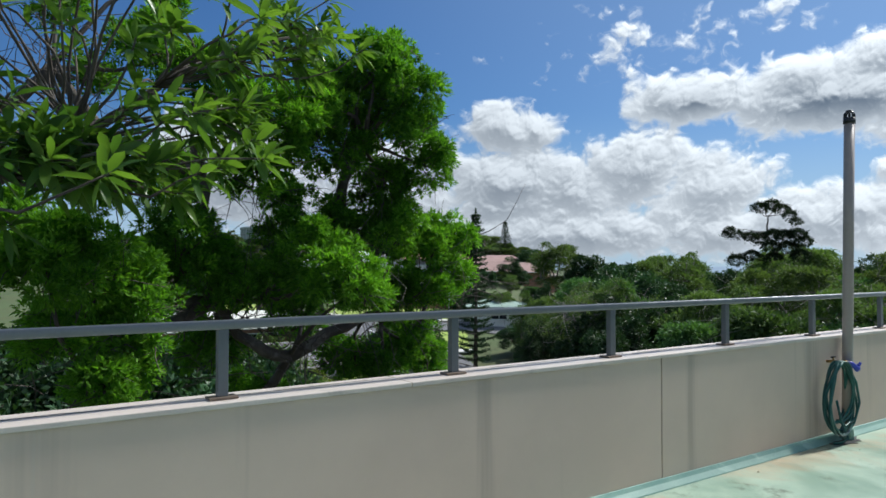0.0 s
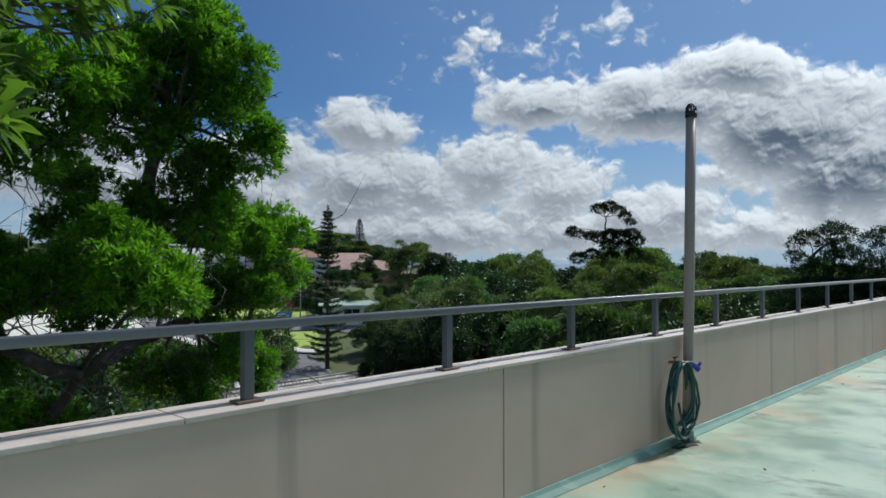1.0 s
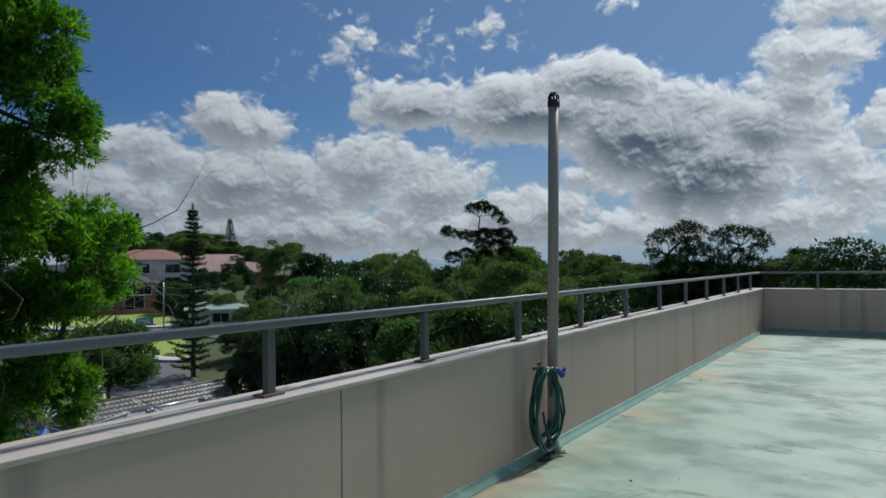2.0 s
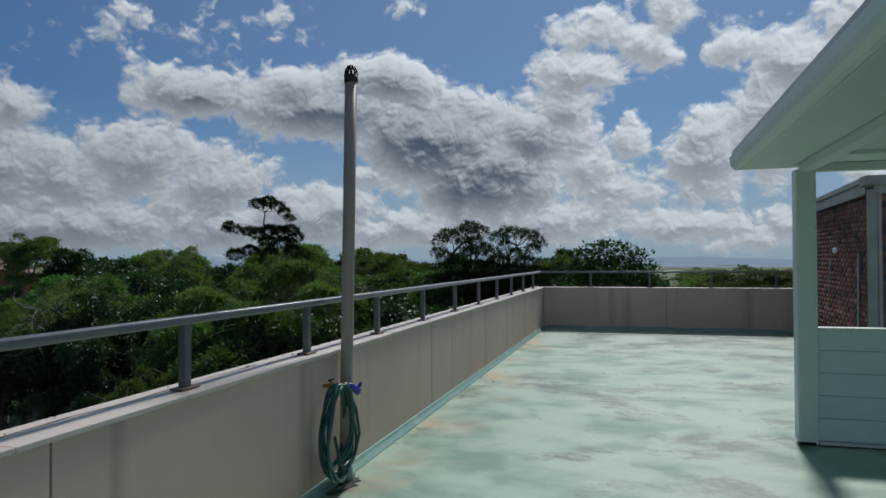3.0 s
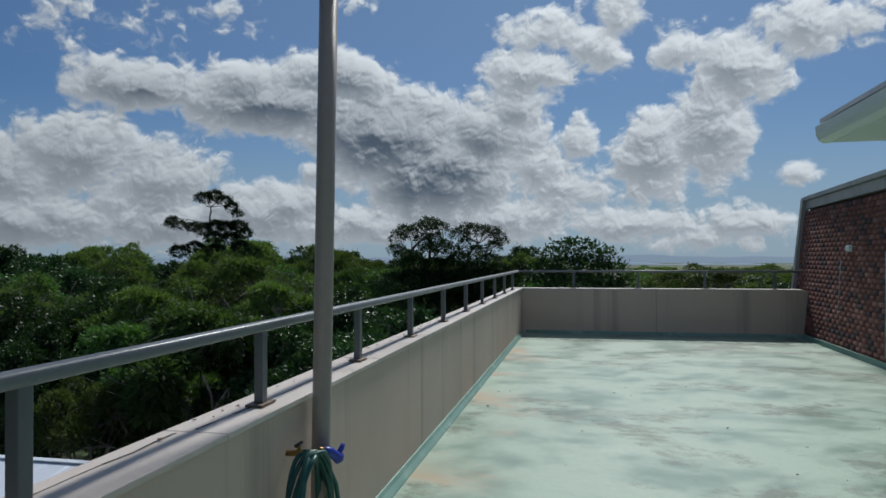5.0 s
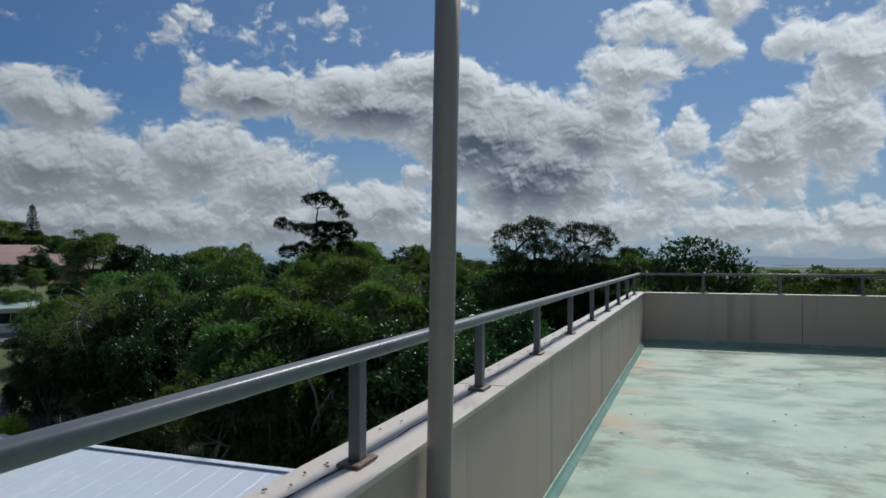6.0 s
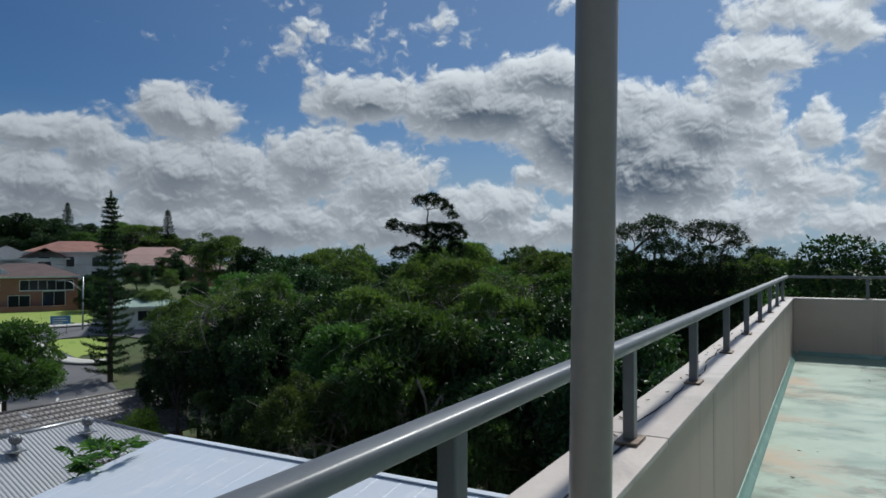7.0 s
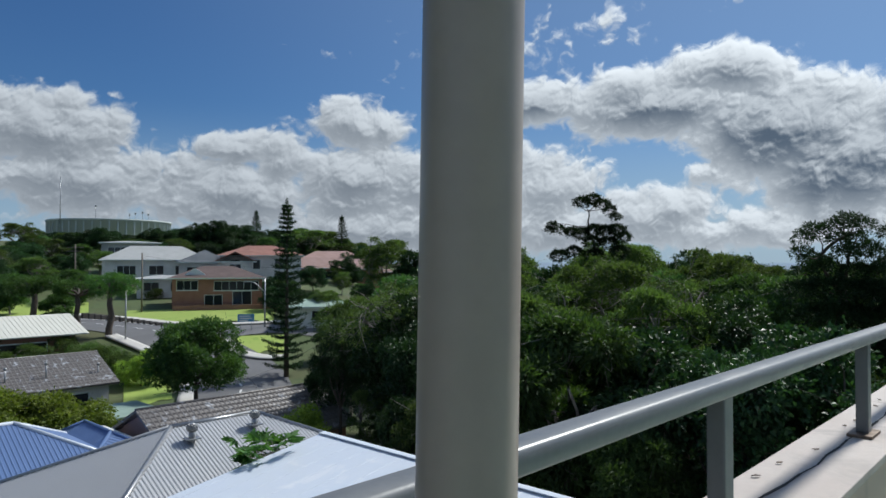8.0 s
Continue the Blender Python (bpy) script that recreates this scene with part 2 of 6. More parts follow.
def wall_material():
    """Painted fibre cement with rain streaks that run down from the coping."""
    m = material("taupe_wall_paint", (0.40, 0.355, 0.315), 0.75, scale=0.8, bump=0.06, amount=0.12)
    k = Nodes(m.node_tree)
    b = m.node_tree.nodes["Principled BSDF"]
    co = k.add("ShaderNodeTexCoord").outputs["Object"]
    streak = k.noise(k.vec("MULTIPLY", co, (1.7, 1.7, 0.07)), 1.0, 5.0, 0.6)
    fineS = k.noise(k.vec("MULTIPLY", co, (11, 11, 0.5)), 1.0, 4.0, 0.6)
    cloud = k.noise(co, 1.1, 6.0, 0.6)
    col = k.mix(k.span(cloud, 0.35, 0.7, 0.0, 0.5), (0.63, 0.495, 0.40), (0.53, 0.415, 0.335))
    col = k.mix(k.span(streak, 0.55, 0.66, 0.0, 0.45), col, (0.25, 0.20, 0.165))
    col = k.mix(k.span(fineS, 0.66, 0.76, 0.0, 0.25), col, (0.50, 0.47, 0.43))
    k.link(col, b.inputs["Base Color"])
    return m


MAT = {
    "floor": floor_material(),
    "cove": material("green_cove_paint", (0.19, 0.33, 0.275), 0.5, second=(0.27, 0.42, 0.35), spots=(0.35, 0.5, 0.42), scale=3.0),
    "wall": wall_material(),
    "core": material("dark_joint", (0.10, 0.09, 0.08), 0.9),
    "coping": material("beige_coping", (0.62, 0.55, 0.49), 0.6, second=(0.54, 0.46, 0.405), spots=(0.42, 0.37, 0.33), scale=1.6, bump=0.3),
    "crack": material("dark_crack", (0.04, 0.035, 0.03), 0.9, bump=0),
    "rail": material("grey_rail_paint", (0.21, 0.22, 0.225), 0.4, 0.1, second=(0.25, 0.255, 0.26), scale=4, bump=0.05, amount=0.2),
    "post": material("grey_post_paint", (0.145, 0.155, 0.165), 0.42, 0.3, scale=4, bump=0.05, amount=0.2),
    "bolt": material("rusty_bolt", (0.22, 0.17, 0.13), 0.6, 0.6, scale=20),
    "pipe": material("taupe_pipe_paint", (0.36, 0.30, 0.26), 0.38, 0.0, second=(0.32, 0.265, 0.23), scale=1.5, bump=0.05, amount=0.25, fine=25),
    "black": material("black_plastic", (0.02, 0.021, 0.023), 0.5, bump=0.05),
    "hose": material("green_hose_rubber", (0.012, 0.085, 0.075), 0.38, second=(0.02, 0.12, 0.10), scale=8, bump=0.05),
    "blue": material("blue_plastic", (0.03, 0.05, 0.42), 0.35, bump=0.05),
    "brass": material("worn_brass", (0.45, 0.28, 0.10), 0.4, 0.9),
    "white": material("white_green_paint", (0.72, 0.78, 0.74), 0.42, second=(0.66, 0.73, 0.69), scale=1.2, bump=0.05, amount=0.2),
    "soffit": material("soffit_paint", (0.66, 0.72, 0.67), 0.6, second=(0.6, 0.66, 0.6), scale=0.8, bump=0.05, amount=0.2),
    "board": material("blue_white_weatherboard", (0.66, 0.74, 0.75), 0.5, second=(0.60, 0.68, 0.70), scale=0.9, bump=0.05, amount=0.2),
    "brick": material("red_brick", (0.23, 0.085, 0.062), 0.85, second=(0.15, 0.06, 0.05), spots=(0.32, 0.15, 0.11), scale=2.2, bump=0.4),
    "brick_light": material("pink_brick", (0.29, 0.135, 0.105), 0.85, second=(0.28, 0.13, 0.1), scale=2.2, bump=0.4),
    "brick_dark": material("burnt_brick", (0.09, 0.05, 0.05), 0.85, scale=2.2, bump=0.4),
    "mortar": material("brown_mortar", (0.17, 0.095, 0.08), 0.9),
    "flash": material("grey_flashing", (0.36, 0.37, 0.35), 0.5, 0.2, second=(0.28, 0.28, 0.26), scale=3),
    "dark": material("dark_interior", (0.012, 0.013, 0.016), 0.8, bump=0),
    "leafbits": material("dry_leaf", (0.10, 0.06, 0.03), 0.8),
    "bark": material("grey_brown_bark", (0.105, 0.085, 0.07), 0.85, second=(0.06, 0.048, 0.04), spots=(0.2, 0.18, 0.16), scale=2.5, bump=0.6, fine=30),
    "bark_pale": material("pale_bark", (0.26, 0.235, 0.21), 0.8, second=(0.16, 0.14, 0.12), scale=3, bump=0.4),
    "ground": material("bush_soil_and_grass", (0.085, 0.12, 0.04), 0.95, second=(0.11, 0.095, 0.05), spots=(0.05, 0.075, 0.025), scale=0.12, fine=4, bump=0.4),
    "lawn": material("mown_lawn", (0.30, 0.41, 0.075), 0.9, second=(0.38, 0.45, 0.12), spots=(0.23, 0.34, 0.06), scale=0.25, fine=9, bump=0.3),
    "asphalt": material("road_asphalt", (0.19, 0.19, 0.195), 0.85, second=(0.15, 0.15, 0.155), scale=0.2, fine=14, bump=0.2),
    "concrete": material("pale_concrete", (0.6, 0.58, 0.54), 0.85, second=(0.5, 0.48, 0.44), scale=0.5, bump=0.2),
    "line": material("white_road_paint", (0.8, 0.8, 0.78), 0.7, bump=0),
    "render": material("cream_render", (0.78, 0.77, 0.74), 0.8, scale=0.5),
    "housebrick": material("house_brick", (0.35, 0.18, 0.13), 0.85, second=(0.29, 0.145, 0.10), scale=1.0),
    "glass": material("window_glass", (0.02, 0.025, 0.03), 0.08, bump=0, spec=0.6),
    "zinc": material("grey_corrugated_steel", (0.52, 0.53, 0.55), 0.42, 0.1, second=(0.46, 0.47, 0.49), scale=0.25, bump=0.05, amount=0.25),
    # sky reflection and shadow-like blue blotches are put into this sheet's colour
    "zinc_light": material("pale_blue_grey_roof_sheet", (0.74, 0.79, 0.86), 0.4, 0.0, second=(0.64, 0.72, 0.83), spots=(0.80, 0.83, 0.87), scale=0.22, bump=0.05, amount=0.3),
    "bluesteel": material("blue_roof_steel", (0.14, 0.22, 0.42), 0.42, 0.05, second=(0.12, 0.19, 0.37), scale=0.3, bump=0.05),
    "tile": material("grey_brown_roof_tile", (0.185, 0.17, 0.16), 0.42, second=(0.12, 0.11, 0.105), spots=(0.5, 0.52, 0.56), scale=2.6, bump=0.3, fine=18),
    "tile_brown": material("brown_roof_tile", (0.15, 0.105, 0.09), 0.6, second=(0.11, 0.08, 0.07), scale=0.6, bump=0.3),
    "tile_red": material("red_brown_roof_tile", (0.33, 0.16, 0.12), 0.7, second=(0.19, 0.10, 0.08), scale=0.6, bump=0.3),
    "tile_pink": material("pink_brown_roof_tile", (0.38, 0.25, 0.22), 0.75, second=(0.32, 0.21, 0.18), scale=0.6, bump=0.3),
    "roof_cream": material("cream_roof_sheet", (0.72, 0.71, 0.62), 0.55, second=(0.66, 0.65, 0.57), scale=0.4, bump=0.1),
    "roof_green": material("pale_green_roof", (0.34, 0.45, 0.38), 0.6, scale=0.4),
    "roof_grey": material("grey_roof_tile", (0.42, 0.43, 0.42), 0.7, second=(0.35, 0.36, 0.35), scale=0.6, bump=0.2),
    "tank": material("pale_tank_paint", (0.55, 0.6, 0.58), 0.7, second=(0.48, 0.53, 0.51), scale=0.1, bump=0.1),
    "timber": material("weathered_pole_timber", (0.20, 0.17, 0.14), 0.9, scale=2, stretch=(1, 1, 0.1)),
    "steel": material("galvanised_steel", (0.45, 0.46, 0.47), 0.4, 0.7, scale=6, bump=0.05),
    "sign": material("blue_sign_face", (0.12, 0.32, 0.6), 0.5, bump=0.02, amount=0.1),
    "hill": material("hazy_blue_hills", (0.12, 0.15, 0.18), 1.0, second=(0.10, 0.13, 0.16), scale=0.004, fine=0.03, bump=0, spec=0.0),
    "leaf_sheoak": leaf_material("soft_bright_green_foliage", (0.048, 0.12, 0.014), (0.19, 0.36, 0.03), 0.6, 0.46),
    "leaf_fig": leaf_material("glossy_broad_leaf", (0.06, 0.15, 0.04), (0.24, 0.42, 0.07), 0.3, 0.42),
    "leaf_dark": leaf_material("dark_glossy_leaf", (0.018, 0.046, 0.022), (0.058, 0.115, 0.046), 0.42, 0.24),
    "leaf_mid": leaf_material("mid_green_leaf", (0.045, 0.098, 0.038), (0.13, 0.23, 0.075), 0.6, 0.38),
    "leaf_olive": leaf_material("olive_green_leaf", (0.05, 0.086, 0.034), (0.16, 0.225, 0.08), 0.62, 0.38),
    "leaf_pine": leaf_material("dark_pine_needles", (0.013, 0.034, 0.016), (0.042, 0.082, 0.032), 0.65, 0.2),
    "leaf_lime": leaf_material("yellow_green_leaf", (0.15, 0.22, 0.05), (0.36, 0.45, 0.10), 0.5, 0.4),
}

# haze painted on: the far hills' own surface gives off pale blue
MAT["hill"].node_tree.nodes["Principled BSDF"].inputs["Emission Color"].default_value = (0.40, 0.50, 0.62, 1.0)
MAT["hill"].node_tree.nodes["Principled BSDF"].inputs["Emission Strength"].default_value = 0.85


# ---- shape helpers ----
def part(name, bm, mat, parent=None, label=""):
    me = bpy.data.meshes.new(name)
    bm.to_mesh(me)
    bm.free()
    me.materials.append(MAT[mat])
    ob = new(name, me)
    ob.parent = parent
    return tagged(ob, label) if label else ob


def thing(name, label, category, group="", kind="", place=(0, 0, 0), turn=0.0):
    ob = new(name)
    ob.matrix_world = pose(*place, 0, 0, turn)
    ob.empty_display_size = 0.2
    return tagged(ob, label, category, group, kind)


def box(bm, x0, y0, z0, x1, y1, z1, bevel=0.0):
    r = bmesh.ops.create_cube(bm, size=1.0, matrix=Matrix.Translation(((x0 + x1) / 2, (y0 + y1) / 2, (z0 + z1) / 2)) @ Matrix.Diagonal((x1 - x0, y1 - y0, z1 - z0, 1)))
    if bevel:
        es = list({e for v in r["verts"] for e in v.link_edges})
        bmesh.ops.bevel(bm, geom=es, offset=bevel, segments=2, affect="EDGES", profile=0.6)
    return bm


def solid(bm, thickness):
    """Give a sheet its thickness, below the drawn side."""
    bm.normal_update()
    bmesh.ops.solidify(bm, geom=bm.faces[:], thickness=thickness)


def boxed(*a, bevel=0.0):
    return box(bmesh.new(), *a, bevel=bevel)


def tube(bm, pts, radii, seg=10, caps=True):
    """A tapered tube along points."""
    pts = [Vector(p) for p in pts]
    if not isinstance(radii, (list, tuple)):
        radii = [radii] * len(pts)
    rings, up = [], Vector((0.31, 0.17, 0.93)).normalized()
    for i, p in enumerate(pts):
        d = (pts[min(i + 1, len(pts) - 1)] - pts[max(i - 1, 0)]).normalized()
        if abs(d.dot(up)) > 0.95:
            up = Vector((0.9, 0.2, 0.1)).normalized()
        a = d.cross(up).normalized()
        b = d.cross(a)
        up = a.cross(d) if abs(a.cross(d).dot(d)) < 0.9 else up
        rings.append([bm.verts.new(p + (a * math.cos(t) + b * math.sin(t)) * radii[i]) for t in (2 * math.pi * j / seg for j in range(seg))])
    for r, s in zip(rings, rings[1:]):
        for j in range(seg):
            bm.faces.new((r[j], r[(j + 1) % seg], s[(j + 1) % seg], s[j])).smooth = True
    if caps and seg > 2:
        bm.faces.new(rings[0][::-1]), bm.faces.new(rings[-1])
    return bm


def extrude_profile(bm, prof, a, b, along="y"):
    """A closed profile of (side, height) pairs swept straight from a to b along an axis."""
    def put(s, h, t):
        return (s, t, h) if along == "y" else (t, s, h)
    r0, r1 = [bm.verts.new(put(s, h, a)) for s, h in prof], [bm.verts.new(put(s, h, b)) for s, h in prof]
    n = len(prof)
    for j in range(n):
        bm.faces.new((r0[j], r0[(j + 1) % n], r1[(j + 1) % n], r1[j]))
    bm.faces.new(r0[::-1]), bm.faces.new(r1)
    bmesh.ops.recalc_face_normals(bm, faces=bm.faces[:])
    return bm


def fast_mesh(name, verts, quads, mat):
    me = bpy.data.meshes.new(name)
    v, q = np.asarray(verts, np.float32), np.asarray(quads, np.int32)
    me.vertices.add(len(v)), me.loops.add(q.size), me.polygons.add(len(q))
    me.vertices.foreach_set("co", v.ravel())
    me.loops.foreach_set("vertex_index", q.ravel())
    me.polygons.foreach_set("loop_start", np.arange(len(q), dtype=np.int32) * q.shape[1])
    me.polygons.foreach_set("loop_total", np.full(len(q), q.shape[1], np.int32))
    me.update(calc_edges=True)
    me.validate()
    me.materials.append(MAT[mat])
    return me


def unit(v):
    return v / np.maximum(np.linalg.norm(v, axis=-1, keepdims=True), 1e-6)


def leaves(name, at, way, length, width, rng, mat, fold=0.25, widest=0.5):
    """Many leaves, each a folded blade from its base point along its way."""
    n = len(at)
    way = unit(way)
    side = unit(np.cross(way, unit(rng.normal(size=(n, 3)) + np.array([0, 0, 1.2]))))
    up = np.cross(side, way)
    ln = (length * rng.uniform(0.65, 1.25, n))[:, None]
    wd = (width * rng.uniform(0.75, 1.2, n))[:, None]
    mid = at + way * ln * widest
    v = np.stack([at, mid + side * wd / 2 + up * wd * fold, at + way * ln - up * ln * 0.12, mid - side * wd / 2 + up * wd * fold], 1).reshape(-1, 3)
    return fast_mesh(name, v, np.arange(4 * n).reshape(-1, 4), mat)


def clump_points(blobs, density, rng, up_bias=0.25, shell=(0.72, 1.05), squash=0.85):
    """Tuft places and outward ways over round clumps (x, y, z, r)."""
    at, way = [], []
    for x, y, z, r in blobs:
        n = max(6, int(density * r * r * 12.6))
        d = unit(rng.normal(size=(n, 3)) + np.array([0, 0, up_bias]))
        bump = 1 + 0.16 * np.sin(d[:, :1] * 7 + x * 3) * np.cos(d[:, 1:2] * 6 + y * 5) + 0.1 * np.sin(d[:, 2:] * 11 + z)
        p = d * r * rng.uniform(*shell, (n, 1)) * bump * np.array([1, 1, squash])
        at.append(p + np.array([x, y, z])), way.append(d)
    return np.concatenate(at), np.concatenate(way)


def spread(at, way, k, jitter, rng, drop=0.0, offset=0.0):
    """k leaves for each tuft."""
    a, w = np.repeat(at, k, 0), np.repeat(way, k, 0)
    w = unit(w + rng.normal(size=w.shape) * jitter + np.array([0, 0, drop]))
    return a + rng.normal(size=a.shape) * offset, w


def limb(bm, a, b, r0, r1, rng, bend=0.12, steps=5, seg=7):
    a, b = np.array(a, float), np.array(b, float)
    off = rng.normal(size=3) * np.linalg.norm(b - a) * bend
    pts = [a + (b - a) * t + off * math.sin(math.pi * t) + rng.normal(size=3) * 0.012 * np.linalg.norm(b - a) for t in np.linspace(0, 1, steps)]
    tube(bm, pts, [r0 + (r1 - r0) * t for t in np.linspace(0, 1, steps)], seg)
    return pts


def spot(az, d, z=0.0):
    """A place by bearing (degrees from +x) and distance from the deck's near corner."""
    return (0.5 + d * math.cos(radians(az)), -0.2 + d * math.sin(radians(az)), z)


def smooth(a, b, x):
    t = min(max((x - a) / (b - a), 0.0), 1.0)
    return t * t * (3 - 2 * t)


def height(x, y):
    """The lie of the land: a gully below the deck, a hill with houses to the west, a plain to the north."""
    az, d = math.degrees(math.atan2(y + 0.2, x - 0.5)) % 360, math.hypot(x - 0.5, y + 0.2)
    hill = smooth(128, 143, az) * (1 - smooth(200, 240, az))
    up = np.interp(d, (0, 58, 66, 74, 86, 110, 140, 290, 420, 900, 3000), (-9.5, -9.6, -9.2, -8.3, -6.2, -4.9, -2.0, 9.0, 13.0, 6.0, 0.0))
    down = np.interp(d, (0, 60, 200, 900, 5000), (-9.6, -11.5, -20, -34, -40))
    return float(down + (up - down) * hill)


# ---- ground ----
def build_ground():
    bm = bmesh.new()
    rings = [0.5, 6, 12, 20, 28, 36, 44, 52, 58, 62, 66, 70, 74, 78, 82, 86, 92, 98, 104, 110, 118, 126, 140, 165, 200, 290, 420, 650, 900, 1500, 2500, 3600, 4900]
    n = 180
    rows = []
    for d in rings:
        rows.append([bm.verts.new((*spot(a * 360 / n, d)[:2], height(*spot(a * 360 / n, d)[:2]))) for a in range(n)])
    for r, s in zip(rows, rows[1:]):
        for j in range(n):
            bm.faces.new((r[j], r[(j + 1) % n], s[(j + 1) % n], s[j])).smooth = True
    bm.faces.new(rows[0])
    bmesh.ops.recalc_face_normals(bm, faces=bm.faces[:])
    tagged(part("ground", bm, "ground"), "bushy ground falling into a gully and rising to a hill", "ground", kind="structure")


build_ground()


def ribbon(name, pts, width, mat, lift, label, category, thick=0.0):
    """A strip that follows the land along (azimuth, distance) points."""
    ps = [Vector((*spot(a, d)[:2], 0)) for a, d in pts]
    fine = []
    for i in range(len(ps) - 1):
        p0, p1, p2, p3 = ps[max(i - 1, 0)], ps[i], ps[i + 1], ps[min(i + 2, len(ps) - 1)]
        for s in range(8):
            t = s / 8
            fine.append(0.5 * ((2 * p1) + (p2 - p0) * t + (2 * p0 - 5 * p1 + 4 * p2 - p3) * t * t + (3 * p1 - p0 - 3 * p2 + p3) * t ** 3))
    fine.append(ps[-1])
    bm = bmesh.new()
    rows = []
    for i, p in enumerate(fine):
        d = (fine[min(i + 1, len(fine) - 1)] - fine[max(i - 1, 0)]).normalized()
        side = Vector((-d.y, d.x, 0))
        rows.append([bm.verts.new((q.x, q.y, height(q.x, q.y) + lift)) for q in (p + side * width * s for s in (-0.5, -0.25, 0, 0.25, 0.5))])
    for r, s in zip(rows, rows[1:]):
        for j in range(4):
            bm.faces.new((r[j], r[j + 1], s[j + 1], s[j])).smooth = True
    bmesh.ops.recalc_face_normals(bm, faces=bm.faces[:])
    if thick:
        solid(bm, thick)
    return tagged(part(name, bm, mat), label, category, kind="structure")


# ---- roof deck ----
YC, YN, XE = 12.1, -9.0, 9.5          # far wall, near end, east side
WALL_H, COP_X = 0.95, -0.25


def build_deck():
    tagged(part("floor", boxed(0.0, YN, -0.25, XE, YC, 0.0), "floor"), "weathered pale green painted roof deck with brown stains", "floor", kind="structure")
    bm = boxed(-0.22, YN, -9.6, XE, YC + 0.22, -0.26)
    tagged(part("building_base", bm, "wall"), "taupe rendered building below the roof deck", "wall", kind="structure")
    # long parapet with separate sheets
    w = tagged(part("wall_west", boxed(-0.23, YN, -0.26, -0.014, YC + 0.23, 0.945), "core"), "taupe painted parapet with rain streaks and sheet joints", "wall", kind="structure")
    joints = [YN, -7.42, -2.33, 2.75, 7.83, YC]
    for a, b in zip(joints, joints[1:]):
        part("panel", boxed(-0.0135, a + 0.006, 0.0, 0.0, b - 0.006, 0.944, bevel=0.002), "wall", w)
    part("panel", boxed(-0.245, YN, -0.25, -0.231, YC + 0.24, 0.944), "wall", w)
    w = tagged(part("wall_north", boxed(0.0, YC + 0.014, -0.26, 5.9, YC + 0.23, 0.945), "core"), "taupe painted parapet in shade at the far end", "wall", kind="structure")
    for a, b in ((0.002, 2.8), (2.8, 5.9)):
        part("panel", boxed(a, YC, 0.0, b - 0.008, YC + 0.0135, 0.944, bevel=0.002), "wall", w)
    # painted cove along the foot
    prof = [(0.0, 0.0), (0.06, 0.0), (0.056, 0.008), (0.024, 0.04), (0.008, 0.066), (0.0, 0.068)]
    tagged(part("trim", extrude_profile(bmesh.new(), [(s + 0.001, h + 0.001) for s, h in prof], YN, YC - 0.001), "cove"), "dark green painted cove along the parapet foot", "trim", kind="structure")
    tagged(part("trim", extrude_profile(bmesh.new(), [(YC - 0.001 - s, h + 0.001) for s, h in prof], 0.08, 5.6, "x"), "cove"), "dark green painted cove along the parapet foot", "trim", kind="structure")
    # coping
    cop = tagged(thing("coping", "cracked beige capping on top of the parapet", "coping", kind="structure"), "")
    y = YN
    rng = random.Random(4)
    cuts = [YN, -8.5, -6.5, -4.5, -2.5, -0.5, 1.5, 3.5, 5.5, 7.5, 9.5, YC + 0.26]
    for a, b in zip(cuts, cuts[1:]):
        dz = rng.uniform(-0.0015, 0.0015)
        part("capping", boxed(-0.262, a + 0.003, 0.946, 0.014, b - 0.003, 0.972 + dz, bevel=0.004), "coping", cop)
        # hairline crack down the middle
        bm = bmesh.new()
        n, x, pts = 14, -0.15, []
        for i in range(n + 1):
            x = max(-0.19, min(-0.11, x + rng.uniform(-0.016, 0.016)))
            pts.append((x, a + 0.03 + (b - a - 0.06) * i / n, 0.9735 + dz))
        for p, q in zip(pts, pts[1:]):
            t = rng.uniform(0.002, 0.0065)
            vs = [bm.verts.new(c) for c in ((p[0] - t, p[1], p[2]), (p[0] + t, p[1], p[2]), (q[0] + t, q[1], q[2]), (q[0] - t, q[1], q[2]))]
            bm.faces.new(vs)
        part("crack", bm, "crack", cop, "dark hairline crack")
    for a, b in ((0.016, 2.0), (2.0, 4.0), (4.0, 5.62)):
        part("capping", boxed(a + 0.003, YC - 0.014, 0.946, b - 0.003, YC + 0.262, 0.972, bevel=0.004), "coping", cop)


def rail_profile(c, z, w=0.062, h=0.046):
    out = []
    for i in range(16):
        t = 2 * math.pi * i / 16
        s, q = math.cos(t), math.sin(t)
        out.append((c + w / 2 * math.copysign(abs(s) ** 0.4, s), z + h / 2 * math.copysign(abs(q) ** 0.6, q)))
    return out


